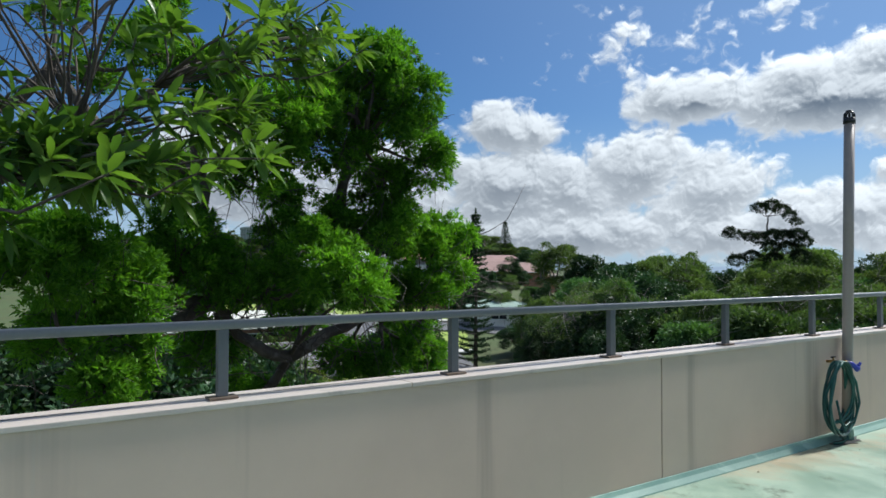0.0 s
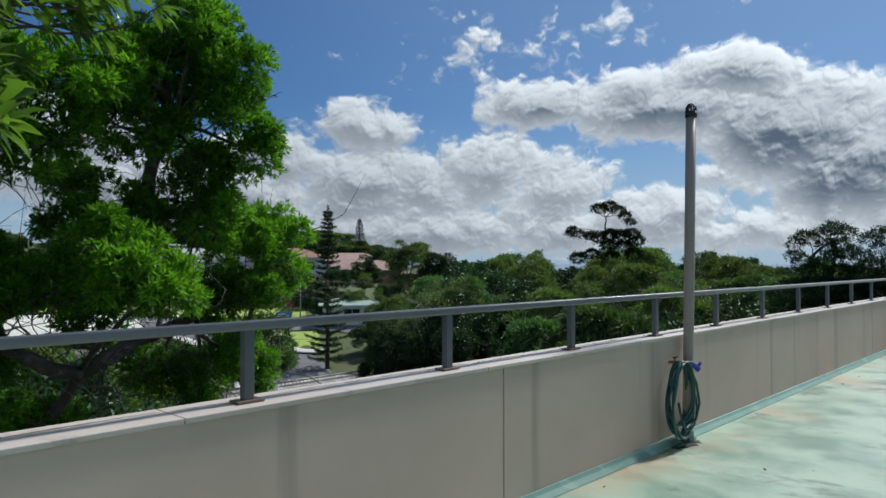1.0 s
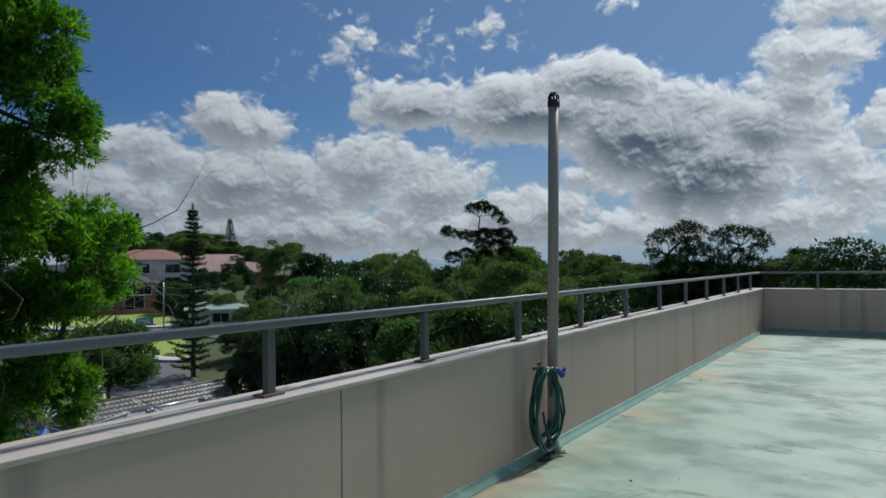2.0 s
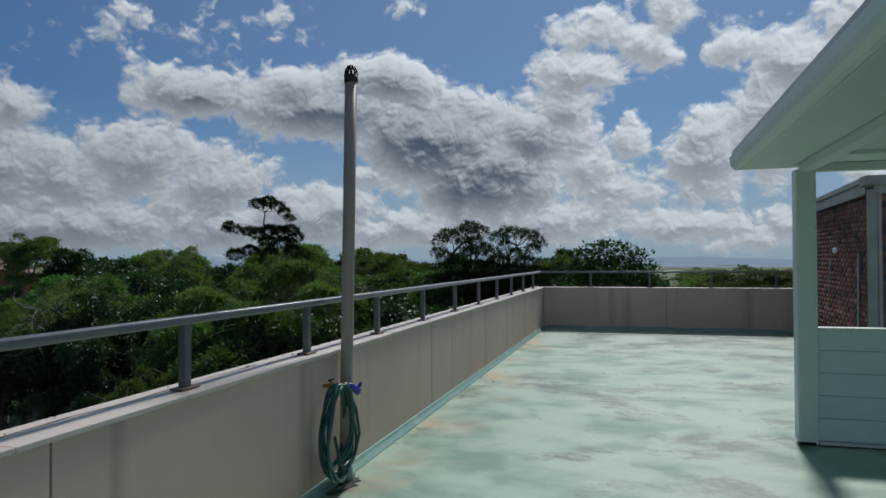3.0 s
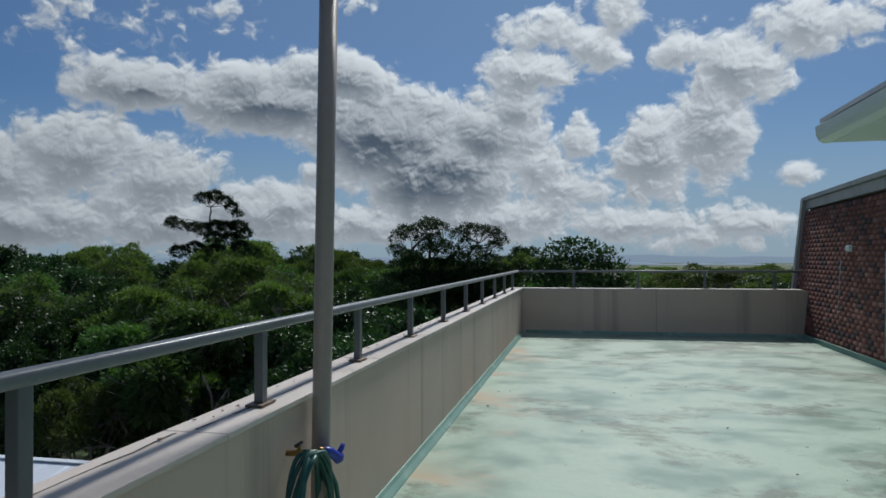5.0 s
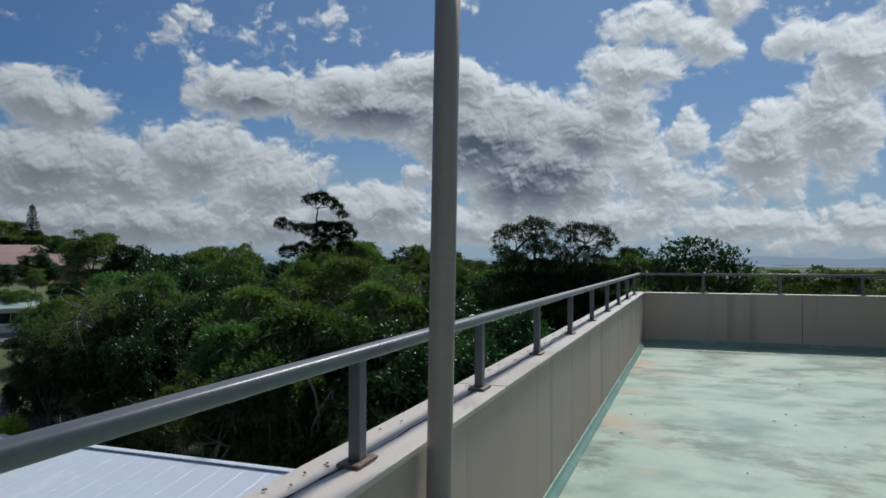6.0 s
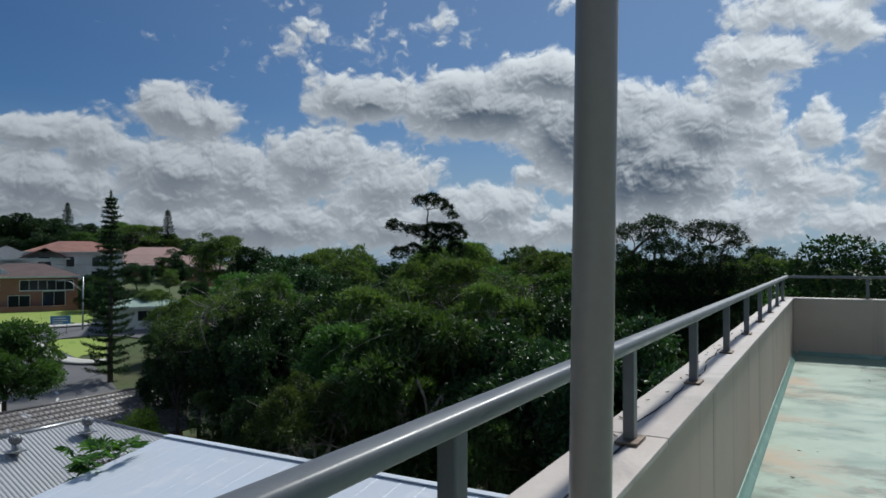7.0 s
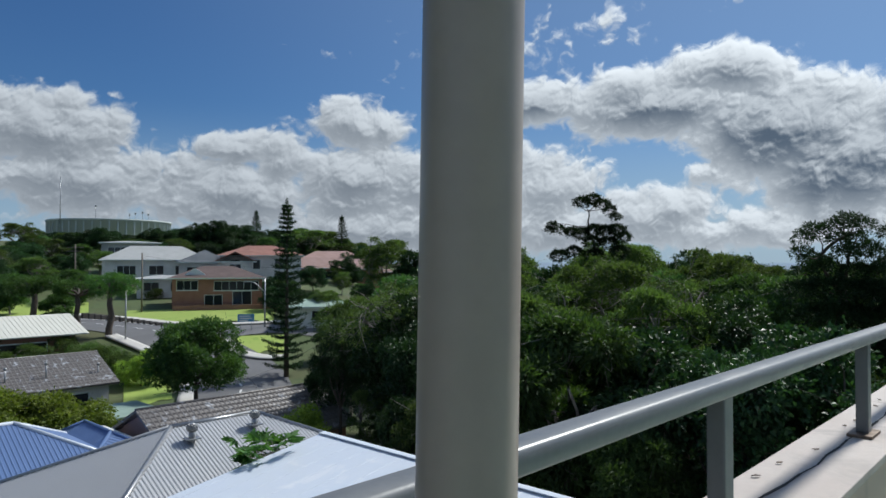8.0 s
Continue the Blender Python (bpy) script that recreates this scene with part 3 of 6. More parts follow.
def build_railing():
    r = thing("railing", "grey painted metal handrail on posts bolted to the coping", "railing")
    bm = extrude_profile(bmesh.new(), rail_profile(-0.10, 1.332), YN, YC + 0.13)
    for f in bm.faces:
        f.smooth = len(f.verts) == 4
    part("handrail", bm, "rail", r, "rounded grey handrail")
    bm = extrude_profile(bmesh.new(), rail_profile(YC + 0.10, 1.332), -0.131, 5.64, "x")
    for f in bm.faces:
        f.smooth = len(f.verts) == 4
    part("handrail", bm, "rail", r, "rounded grey handrail")
    post = boxed(-0.021, -0.026, 0.012, 0.021, 0.026, 0.34, bevel=0.004)
    plate = boxed(-0.042, -0.07, 0.0, 0.042, 0.07, 0.012, bevel=0.003)
    nut = bmesh.new()
    tube(nut, [(0, 0, 0.012), (0, 0, 0.032)], 0.013, 6)
    tube(nut, [(0, 0, 0.032), (0, 0, 0.046)], 0.008, 8)
    first = None
    spots = [(-0.10, 1.38 * i, 0) for i in range(-6, 9)] + [(x, YC + 0.10, 90) for x in (1.1, 2.44, 3.78, 5.12)]
    for x, y, turn in spots:
        m = pose(x, y, 0.974, 0, 0, turn)
        if first is None:
            p = part("post", post, "post", r)
            q = part("base_plate", plate, "bolt", p, "rusty base plate")
            ns = []
            a = part("nut", nut, "bolt", p)
            for yy in (-0.052, 0.052):
                if ns:
                    a = new("nut", ns[0].data)
                    a.parent = p
                a.location = (0, yy, 0)
                ns.append(a)
            first = p
            p.matrix_local = m
        else:
            made = {}
            for o in (first, *first.children):
                c = new(o.name.split(".")[0], o.data)
                c.parent = made.get(o.parent, r)
                c.matrix_local = m if o is first else o.matrix_local
                made[o] = c
    return r


def build_pole():
    base, top = Vector((0.07, 0.275, 0.0)), Vector((0.122, 0.289, 2.99))
    p = thing("vent_pipe", "tall taupe painted vent pipe with a black slotted cowl", "pipe")
    part("pipe", tube(bmesh.new(), [base, base.lerp(top, 0.33), base.lerp(top, 0.66), top], 0.0465, 40), "pipe", p)
    d = (top - base).normalized()
    part("collar", tube(bmesh.new(), [top - d * 0.02, top + d * 0.035], 0.053, 32), "black", p, "black plastic collar")
    bm = bmesh.new()
    for i in range(10):
        t = 2 * math.pi * i / 10
        ring = Vector((math.cos(t), math.sin(t), 0))
        tube(bm, [top + d * 0.03 + ring * 0.047, top + d * 0.07 + ring * 0.044, top + d * 0.095 + ring * 0.028], 0.006, 6)
    tube(bm, [top + d * 0.088, top + d * 0.105, top + d * 0.112], [0.036, 0.03, 0.008], 20)
    part("cowl", bm, "black", p, "black slotted cowl")
    part("foot_sleeve", tube(bmesh.new(), [base, base + d * 0.10, base + d * 0.12], [0.062, 0.056, 0.051], 24), "cove", p, "green painted foot sleeve")
    # dark irregular patch round the foot
    bm = bmesh.new()
    rng = random.Random(2)
    ring = []
    for i in range(26):
        t = 2 * math.pi * i / 26
        ring.append(bm.verts.new((0.09 + math.cos(t) * (0.07 + rng.uniform(-0.02, 0.05)), 0.20 + math.sin(t) * (0.19 + rng.uniform(-0.05, 0.07)), 0.006)))
    bm.faces.new(ring)
    solid(bm, 0.004)
    tagged(part("patch", bm, "black"), "black patch on the deck at the pipe foot", "patch")


def build_hose():
    h = thing("garden_hose", "dark green garden hose looped on a wall tap", "hose", place=(0, -0.15, 0))
    c = Vector((0.11, 0.22, 0.70))
    rng = random.Random(7)
    bm = bmesh.new()
    pts = []
    for loop in range(8):
        w, ht, lean = rng.uniform(0.19, 0.27), rng.uniform(0.54, 0.70), rng.uniform(-0.09, 0.05)
        for i in range(26):
            t = 2 * math.pi * i / 26
            z = (math.cos(t) - 1) / 2
            pts.append((c.x + 0.010 * loop - 0.03 + 0.02 * math.sin(t * 2 + loop), c.y + math.sin(t) * w * (0.55 + 0.6 * -z) + lean * -z, c.z + 0.05 + z * ht + rng.uniform(-0.003, 0.003)))
    tube(bm, pts, 0.0115, 8)
    part("coil", bm, "hose", h)
    bm = bmesh.new()
    tube(bm, [(0.15, 0.30, 0.70), (0.17, 0.40, 0.55), (0.18, 0.44, 0.36), (0.17, 0.38, 0.22), (0.14, 0.26, 0.16), (0.11, 0.16, 0.22)], 0.0115, 8)
    tube(bm, [(0.12, 0.14, 0.4), (0.13, 0.2, 0.2), (0.16, 0.27, 0.05), (0.13, 0.20, 0.016), (0.10, 0.12, 0.012)], 0.0115, 8)
    part("hose_end", bm, "hose", h)
    n = part("nozzle", tube(bmesh.new(), [(0.15, 0.28, 0.745), (0.165, 0.33, 0.725), (0.18, 0.385, 0.685), (0.185, 0.40, 0.675)], [0.014, 0.022, 0.024, 0.03], 12), "blue", h, "blue plastic spray nozzle")
    part("trigger", tube(bmesh.new(), [(0.18, 0.385, 0.69), (0.19, 0.425, 0.715), (0.195, 0.435, 0.735)], [0.013, 0.014, 0.012], 8), "blue", n)
    part("connector", tube(bmesh.new(), [(0.14, 0.25, 0.752), (0.152, 0.285, 0.743)], 0.013, 10), "brass", n, "orange brass connector")
    t = thing("wall_tap", "old brass tap on the parapet behind the hose", "tap", place=(0, -0.15, 0))
    part("spout", tube(bmesh.new(), [(0.0, 0.21, 0.74), (0.07, 0.21, 0.745), (0.10, 0.21, 0.73), (0.105, 0.215, 0.70)], [0.013, 0.016, 0.015, 0.013], 12), "brass", t)
    part("handle", tube(bmesh.new(), [(0.06, 0.175, 0.785), (0.06, 0.245, 0.785)], 0.008, 8), "black", t)
    part("spindle", tube(bmesh.new(), [(0.06, 0.21, 0.75), (0.06, 0.21, 0.787)], 0.008, 8), "brass", t)


def build_shelter():
    """White verandah: post, beams, soffit, gutter and a boarded half wall."""
    s = thing("verandah", "pale painted verandah roof with gutter and square post", "verandah")
    X, Y = 3.52, 2.19
    part("post", boxed(X, Y, 0.03, X + 0.165, Y + 0.165, 2.42, bevel=0.012), "white", s)
    part("post_foot", boxed(X + 0.02, Y + 0.02, 0.0, X + 0.145, Y + 0.145, 0.032), "black", s)
    part("beam", boxed(X + 0.03, -4.0, 2.395, X + 0.135, Y + 0.02, 2.47, bevel=0.006), "white", s)
    part("beam", boxed(X + 0.166, Y + 0.03, 2.40, XE, Y + 0.135, 2.47, bevel=0.006), "white", s)
    part("soffit", boxed(3.13, -4.0, 2.472, XE, 2.50, 2.49), "soffit", s)
    for y in (-2.6, -1.2, 0.2, 1.5):
        part("batten", boxed(X + 0.14, y, 2.44, XE, y + 0.04, 2.471), "white", s)
    part("fascia", boxed(3.115, -4.0, 2.47, 3.13, 2.515, 2.64), "white", s)
    part("fascia", boxed(3.131, 2.50, 2.47, XE, 2.515, 2.64), "white", s)
    prof = [(3.114, 2.475), (3.08, 2.478), (3.05, 2.50), (3.034, 2.54), (3.03, 2.60), (3.042, 2.605), (3.046, 2.60), (3.05, 2.56), (3.114, 2.555)]
    bm = extrude_profile(bmesh.new(), prof, -4.0, 2.60)
    part("gutter", bm, "white", s, "rounded pale gutter")
    prof = [(2.516 - 3.114 + q + 2 * (3.114 - q), h) for q, h in prof]
    part("gutter", extrude_profile(bmesh.new(), prof, 3.12, XE, "x"), "white", s, "rounded pale gutter")
    bm = bmesh.new()
    vs = [bm.verts.new(v) for v in ((3.05, -4.0, 2.62), (3.05, 2.56, 2.62), (XE, 2.56, 2.62), (XE, -4.0, 2.62), (6.5, -4.0, 2.95), (6.5, -0.9, 2.95))]
    for f in ((0, 1, 5, 4), (1, 2, 5), (2, 3, 4, 5)):
        bm.faces.new([vs[i] for i in f])
    solid(bm, 0.03)
    part("roof", bm, "zinc", s)
    w = thing("half_wall", "pale blue boarded half wall beside the verandah post", "wall")
    part("backing", boxed(X + 0.17, Y + 0.055, 0.04, XE, Y + 0.11, 1.0), "board", w)
    for i in range(5):
        z0 = 0.045 + i * 0.197
        bm = extrude_profile(bmesh.new(), [(Y + 0.054, z0), (Y + 0.030, z0 + 0.004), (Y + 0.042, z0 + 0.192), (Y + 0.054, z0 + 0.194)], X + 0.168, XE, "x")
        part("board", bm, "board", w)
    part("cap", boxed(X + 0.167, Y + 0.015, 1.03 - 0.022, XE, Y + 0.15, 1.03, bevel=0.003), "white", w)
    # white strip painted in for the light gap beneath the boards
    part("sill_strip", boxed(X + 0.168, Y + 0.02, 0.012, XE, Y + 0.12, 0.038), "white", w)


def build_brick_room():
    """The brick stair room behind the verandah, its west face battered inward."""
    X, Y0, Y1, H = 5.62, 7.5, YC + 0.9, 2.78
    lean = 0.32
    room = thing("stair_room", "dark red brick stair room with grey metal flashing", "building")
    bm = bmesh.new()
    vs = [bm.verts.new(v) for v in ((X + 0.11, Y0 + 0.02, 0), (XE, Y0 + 0.02, 0), (XE, Y1, 0), (X + 0.11, Y1, 0), (X + 0.17, Y0 + 0.02, H), (XE, Y0 + 0.02, H), (XE, Y1, H), (X + 0.11 + lean, Y1, H))]
    for f in ((0, 1, 5, 4), (1, 2, 6, 5), (2, 3, 7, 6), (3, 0, 4, 7), (4, 5, 6, 7), (3, 2, 1, 0)):
        bm.faces.new([vs[i] for i in f])
    bmesh.ops.recalc_face_normals(bm, faces=bm.faces[:])
    part("core", bm, "mortar", room)
    # door in the south face
    dx0, dx1 = 6.08, 6.95
    part("door_frame", boxed(dx0, Y0 - 0.03, 0, dx0 + 0.085, Y0 + 0.01, 2.24, bevel=0.004), "white", room)
    part("door_frame", boxed(dx1 - 0.085, Y0 - 0.03, 0, dx1, Y0 + 0.01, 2.24, bevel=0.004), "white", room)
    part("door_head", boxed(dx0 - 0.04, Y0 - 0.035, 2.241, dx1 + 0.04, Y0 + 0.01, 2.33, bevel=0.004), "white", room)
    # flat black sheet stands for the unlit inside, no opening behind it
    part("doorway", boxed(dx0 + 0.086, Y0 + 0.006, 0.02, dx1 - 0.086, Y0 + 0.016, 2.24), "dark", room, "black sheet standing for the shade inside the doorway")
    part("stair_rail", tube(bmesh.new(), [(6.25, Y0 - 0.012, 0.75), (6.9, Y0 - 0.012, 1.75)], 0.02, 8), "black", room)
    for i in range(8):
        x = 6.3 + i * 0.08
        part("baluster", tube(bmesh.new(), [(x, Y0 - 0.012, 0.05), (x, Y0 - 0.012, 0.82 + i * 0.123)], 0.008, 6), "black", room)
    # flashings
    part("corner_flashing", boxed(X - 0.03, Y0 - 0.03, 0, X + 0.09, Y0 + 0.06, H - 0.1, bevel=0.004), "flash", room)
    part("corner_flashing", boxed(X + 0.10, Y0 - 0.012, 0, X + 0.16, Y0 + 0.018, H - 0.1, bevel=0.004), "flash", room)
    part("parapet_cap", boxed(X - 0.06, Y0 - 0.08, H - 0.03, XE, Y0 + 0.3, H + 0.12, bevel=0.006), "flash", room)
    part("fascia", boxed(X + 0.05, Y0 - 0.04, H - 0.16, XE, Y0 + 0.02, H - 0.031), "flash", room)
    bm = bmesh.new()
    a, b = (X - 0.03, Y0 + 0.31, H + 0.06), (X + lean - 0.03, Y1, H + 0.06)
    for z0, z1, o in ((-0.02, 0.06, 0.0), (-0.2, -0.025, 0.05)):
        vs = [bm.verts.new(v) for v in ((a[0] + o, a[1], a[2] + z0), (b[0] + o, b[1], b[2] + z0), (b[0] + o, b[1], b[2] + z1), (a[0] + o, a[1], a[2] + z1), (a[0] + 0.3, a[1], a[2] + z0), (b[0] + 0.3, b[1], b[2] + z0), (b[0] + 0.3, b[1], b[2] + z1), (a[0] + 0.3, a[1], a[2] + z1))]
        for f in ((0, 1, 2, 3), (4, 7, 6, 5), (3, 2, 6, 7), (0, 4, 5, 1), (0, 3, 7, 4), (1, 5, 6, 2)):
            bm.faces.new([vs[i] for i in f])
    part("verge_cap", bm, "flash", room)
    bm = bmesh.new()
    for (x0, x1, z0, z1) in ((0.0, lean + 0.02, 0.0, H + 0.1),):
        vs = [bm.verts.new(v) for v in ((X - 0.05, Y1 - 0.02, 0), (X + 0.12, Y1 - 0.02, 0), (X + lean + 0.09, Y1 - 0.02, H + 0.1), (X + lean - 0.05, Y1 - 0.02, H + 0.1), (X - 0.05, Y1 + 0.12, 0), (X + 0.12, Y1 + 0.12, 0), (X + lean + 0.09, Y1 + 0.12, H + 0.1), (X + lean - 0.05, Y1 + 0.12, H + 0.1))]
        for f in ((0, 1, 2, 3), (4, 7, 6, 5), (0, 4, 5, 1), (1, 5, 6, 2), (2, 6, 7, 3), (3, 7, 4, 0)):
            bm.faces.new([vs[i] for i in f])
    part("raking_flashing", bm, "flash", room)
    # conduit, lamp, junction box
    part("conduit", tube(bmesh.new(), [(X + 0.01, 8.2, 0.15), (X + 0.03, 8.2, 1.72)], 0.018, 8), "flash", room)
    part("conduit", tube(bmesh.new(), [(X + 0.06, 10.3, 0.5), (X + 0.12, 10.3, 1.6)], 0.016, 8), "flash", room)
    part("bulkhead_lamp", boxed(X + 0.07, 9.78, 1.72, X + 0.17, 9.98, 1.83, bevel=0.03), "white", room, "small white bulkhead lamp")
    part("switch_box", boxed(5.98, Y0 - 0.05, 1.22, 6.09, Y0 - 0.002, 1.285, bevel=0.004), "white", room, "white weatherproof switch box")
    part("switch_box", boxed(5.96, Y0 - 0.045, 1.18, 6.02, Y0 - 0.002, 1.22, bevel=0.004), "white", room, "white weatherproof switch box")
    part("skirting", boxed(X - 0.03, Y0 + 0.07, 0.001, X + 0.0, YC - 0.08, 0.09), "cove", room, "green painted cove")
    return room, X, Y0, Y1, H, lean


build_deck()
build_railing()
build_pole()
build_hose()
build_shelter()
ROOM = build_brick_room()


# ---- trees ----
def tree_thing(name, label, trunk_bm, bark, crown_mesh, category="tree", group=""):
    t = thing(name, label, category, group)
    part("trunk", trunk_bm, bark, t)
    c = new("crown", crown_mesh)
    c.parent = t
    return t


def crown_blobs(rng, n, r, h, z0, size, flat=0.0):
    """Clumps spread through an egg-shaped crown, most of them near its surface."""
    out = []
    for i in range(n):
        d = unit(rng.normal(size=3) + np.array([0, 0, 0.25]))
        q = rng.uniform(0.55, 0.95)
        out.append((d[0] * r * q, d[1] * r * q, z0 + h / 2 + d[2] * h / 2 * q * (1 - flat * 0.4), size * rng.uniform(0.7, 1.25)))
    return out


def make_tree(name, label, seed, tall, r, crown_h, mat, bark, clumps=30, size=1.0, density=7.0, per=5, leaf=(0.2, 0.09), jitter=0.6, drop=0.0, trunk_r=0.22, bare=0.0, squash=0.85, bias=0.35):
    """A tree at the origin with trunk, limbs to its clumps, and leafy clumps."""
    rng = np.random.default_rng(seed)
    blobs = crown_blobs(rng, clumps, r, crown_h, tall - crown_h, size)
    bm = bmesh.new()
    fork = np.array([rng.normal() * 0.2, rng.normal() * 0.2, tall - crown_h * 0.85])
    limb(bm, (0, 0, -0.6), fork, trunk_r, trunk_r * 0.7, rng, 0.03)
    main = []
    for i in range(6):
        a = 2 * math.pi * i / 6 + rng.uniform(-0.4, 0.4)
        e = fork + np.array([math.cos(a) * r * 0.5, math.sin(a) * r * 0.5, crown_h * rng.uniform(0.3, 0.65)])
        limb(bm, fork, e, trunk_r * 0.5, trunk_r * 0.22, rng, 0.12)
        main.append(e)
    for b in blobs:
        c = np.array(b[:3])
        e = min(main, key=lambda p: np.linalg.norm(p - c))
        limb(bm, e, c, trunk_r * 0.2, trunk_r * 0.06, rng, 0.15, 4, 5)
        for j in range(2):
            limb(bm, c, c + rng.normal(size=3) * b[3] * 0.9, trunk_r * 0.07, trunk_r * 0.02, rng, 0.15, 4, 4)
    for j in range(int(bare)):
        d = unit(rng.normal(size=3) + np.array([0, 0, 0.9]))
        c = np.array([0, 0, tall - crown_h * 0.5]) + d * np.array([r, r, crown_h / 2]) * rng.uniform(0.6, 1.12)
        limb(bm, main[j % 6], c, trunk_r * 0.13, trunk_r * 0.03, rng, 0.12, 5, 4)
    at, way = clump_points(blobs, density, rng, bias, squash=squash)
    at, way = spread(at, way, per, jitter, rng, drop, leaf[0] * 0.4)
    return tree_thing(name, label, bm, bark, leaves("crown", at, way, leaf[0], leaf[1], rng, mat))


def place(tree, az, d, top, tall, turn, wide=1.0, first=False, sink=0.0):
    """Stand a copy (or the first one) so that its top reaches the height top."""
    x, y, _ = spot(az, d)
    g = height(x, y)
    g -= sink * (top - g)
    s = (top - g) / tall
    m = pose(x, y, g, 0, 0, turn) @ Matrix.Diagonal((s * wide, s * wide, s, 1))
    if first:
        tree.matrix_world = m
        return tree
    return copy_thing(tree, m)


def build_woods():
    kinds = {
        "dark": (make_tree("broadleaf_tree", "dense dark glossy-leaved tree in the gully wood", 11, 11, 3.9, 7.5, "leaf_dark", "bark", 40, 0.98, 12, 5, (0.24, 0.11), 0.7, -0.2), 11),
        "mid": (make_tree("feathery_tree", "mid-green feathery tree in the gully wood", 12, 11, 3.8, 7.0, "leaf_mid", "bark_pale", 36, 0.98, 12, 7, (0.38, 0.085), 0.45, -0.45, squash=0.5, bias=0.7), 11),
        "olive": (make_tree("olive_tree", "olive-green open tree with pale twigs", 13, 11, 3.6, 6.5, "leaf_olive", "bark_pale", 32, 0.88, 12, 5, (0.22, 0.08), 0.6, -0.1, bare=22, squash=0.5, bias=0.8), 11),
        "banksia": (make_tree("banksia_tree", "dark upright-tufted tree in the gully wood", 14, 11, 3.4, 7.5, "leaf_pine", "bark", 54, 0.62, 17, 5, (0.26, 0.06), 0.45, 0.45, squash=1.1), 11),
        "scrub": (make_tree("scrub_tree", "grey-green scrubby tree with bare pale branches", 15, 11, 3.6, 6.0, "leaf_olive", "bark_pale", 22, 0.8, 9, 5, (0.2, 0.06), 0.6, 0.0, bare=34, squash=0.7), 11),
    }
    used = set()
    rng = random.Random(31)

    def stand(kind, az, d, top, wide=1.0, sink=0.0):
        t, tall = kinds[kind]
        ob = place(t, az, d, top, tall, rng.uniform(0, 360), wide * rng.uniform(0.92, 1.1), kind not in used, sink)
        used.add(kind)
        ob["group"] = "gully wood trees"
        return ob
    # nearest row below the parapet
    for kind, az, d, top, wide in (("dark", 106, 22, -0.4, 1.0), ("dark", 113.5, 24, 0.3, 1.1), ("mid", 122, 24, -0.5, 0.95), ("mid", 127.5, 27, -0.2, 0.9), ("olive", 126, 33, 0.8, 0.9), ("mid", 117.5, 20, -2.6, 0.8), ("dark", 98, 20, -0.8, 1.0), ("olive", 131, 24, -2.6, 0.75), ("dark", 134.5, 33, -0.4, 0.9), ("mid", 91, 22, -2.4, 0.9)):
        stand(kind, az, d, top, wide)
    # dark trees behind the big soft-leaved tree
    for x, y, top in ((-13, -5.5, 0.6), (-12, -2.8, 0.9), (-11.5, -0.8, 0.4), (-12.5, -8.2, 1.2), (-17, -4, 2.0), (-8.5, -7.5, -1.0), (-8.2, -3.0, -2.2), (-8.0, -1.0, -2.6), (-7.0, -1.6, -1.6), (-6.6, 0.6, -2.6), (-10.5, 0.8, -1.2), (-7.2, -5.0, -0.8), (-15, -0.8, -0.3), (-18, -1.2, 0.2)):
        t, tall = kinds["dark" if top > 0 else "olive"]
        g = height(x, y)
        k = (top - g) / tall
        ob = copy_thing(t, pose(x, y, g, 0, 0, rng.uniform(0, 360)) @ Matrix.Diagonal((k, k, k, 1)))
        ob["group"] = "gully wood trees"
    # trees round the road side of the wood
    for kind, az, d, top, wide in (("scrub", 137.5, 38, 0.6, 1.0), ("dark", 139.5, 43, -0.6, 0.9), ("banksia", 141.2, 40, -2.4, 0.8), ("scrub", 134, 45, 1.3, 1.0), ("olive", 140.5, 50, -0.8, 0.9), ("olive", 139, 34, -4.6, 0.7), ("dark", 142.6, 45, -4.2, 0.7), ("dark", 136, 29, -3.4, 0.7)):
        stand(kind, az, d, top, wide)
    # middle and far rows
    for row, (d0, step, tops) in enumerate(((36, 6.0, (-0.6, 1.1)), (47, 4.8, (0.3, 2.0)), (60, 4.0, (0.8, 3.2)), (78, 3.2, (1.4, 4.2)), (100, 2.7, (1.4, 5.0)))):
        az = 93 + row * 0.7
        while az < 139:
            kind = rng.choice(("dark", "mid", "banksia", "olive", "scrub", "dark", "banksia") if row < 3 else ("banksia", "dark", "banksia", "olive", "dark"))
            d = d0 * rng.uniform(0.93, 1.08)
            stand(kind, az, d, rng.uniform(*tops), 1.0)
            az += step * rng.uniform(0.8, 1.2)
    # low trees out on the plain
    for i in range(90):
        d = rng.uniform(90, 380)
        stand(rng.choice(("dark", "olive", "banksia")), rng.uniform(60, 96), d, 1.6 - d * rng.uniform(0.013, 0.034), 1.6, 0.35)
    # trees on the hill behind the houses
    for i in range(64):
        az, d = rng.uniform(139, 172), rng.uniform(172, 262)
        x, y, _ = spot(az, d)
        low = 153 < az < 164
        stand(rng.choice(("dark", "mid", "dark", "olive")), az, d, height(x, y) + (rng.uniform(4.5, 6.2) if low else rng.uniform(6, 9.5)), 1.5, 0.45)
    for i in range(26):
        az, d = rng.uniform(157.5, 172), rng.uniform(106, 165)
        x, y, _ = spot(az, d)
        stand(rng.choice(("dark", "mid", "olive", "dark")), az, d, height(x, y) + rng.uniform(3.5, 6.5), 1.4, 0.4)
    for i in range(22):
        az, d = rng.uniform(138.5, 147), rng.uniform(92, 170)
        x, y, _ = spot(az, d)
        stand(rng.choice(("dark", "mid", "olive", "dark")), az, d, height(x, y) + rng.uniform(2.5, 4.5), 1.3, 0.4)
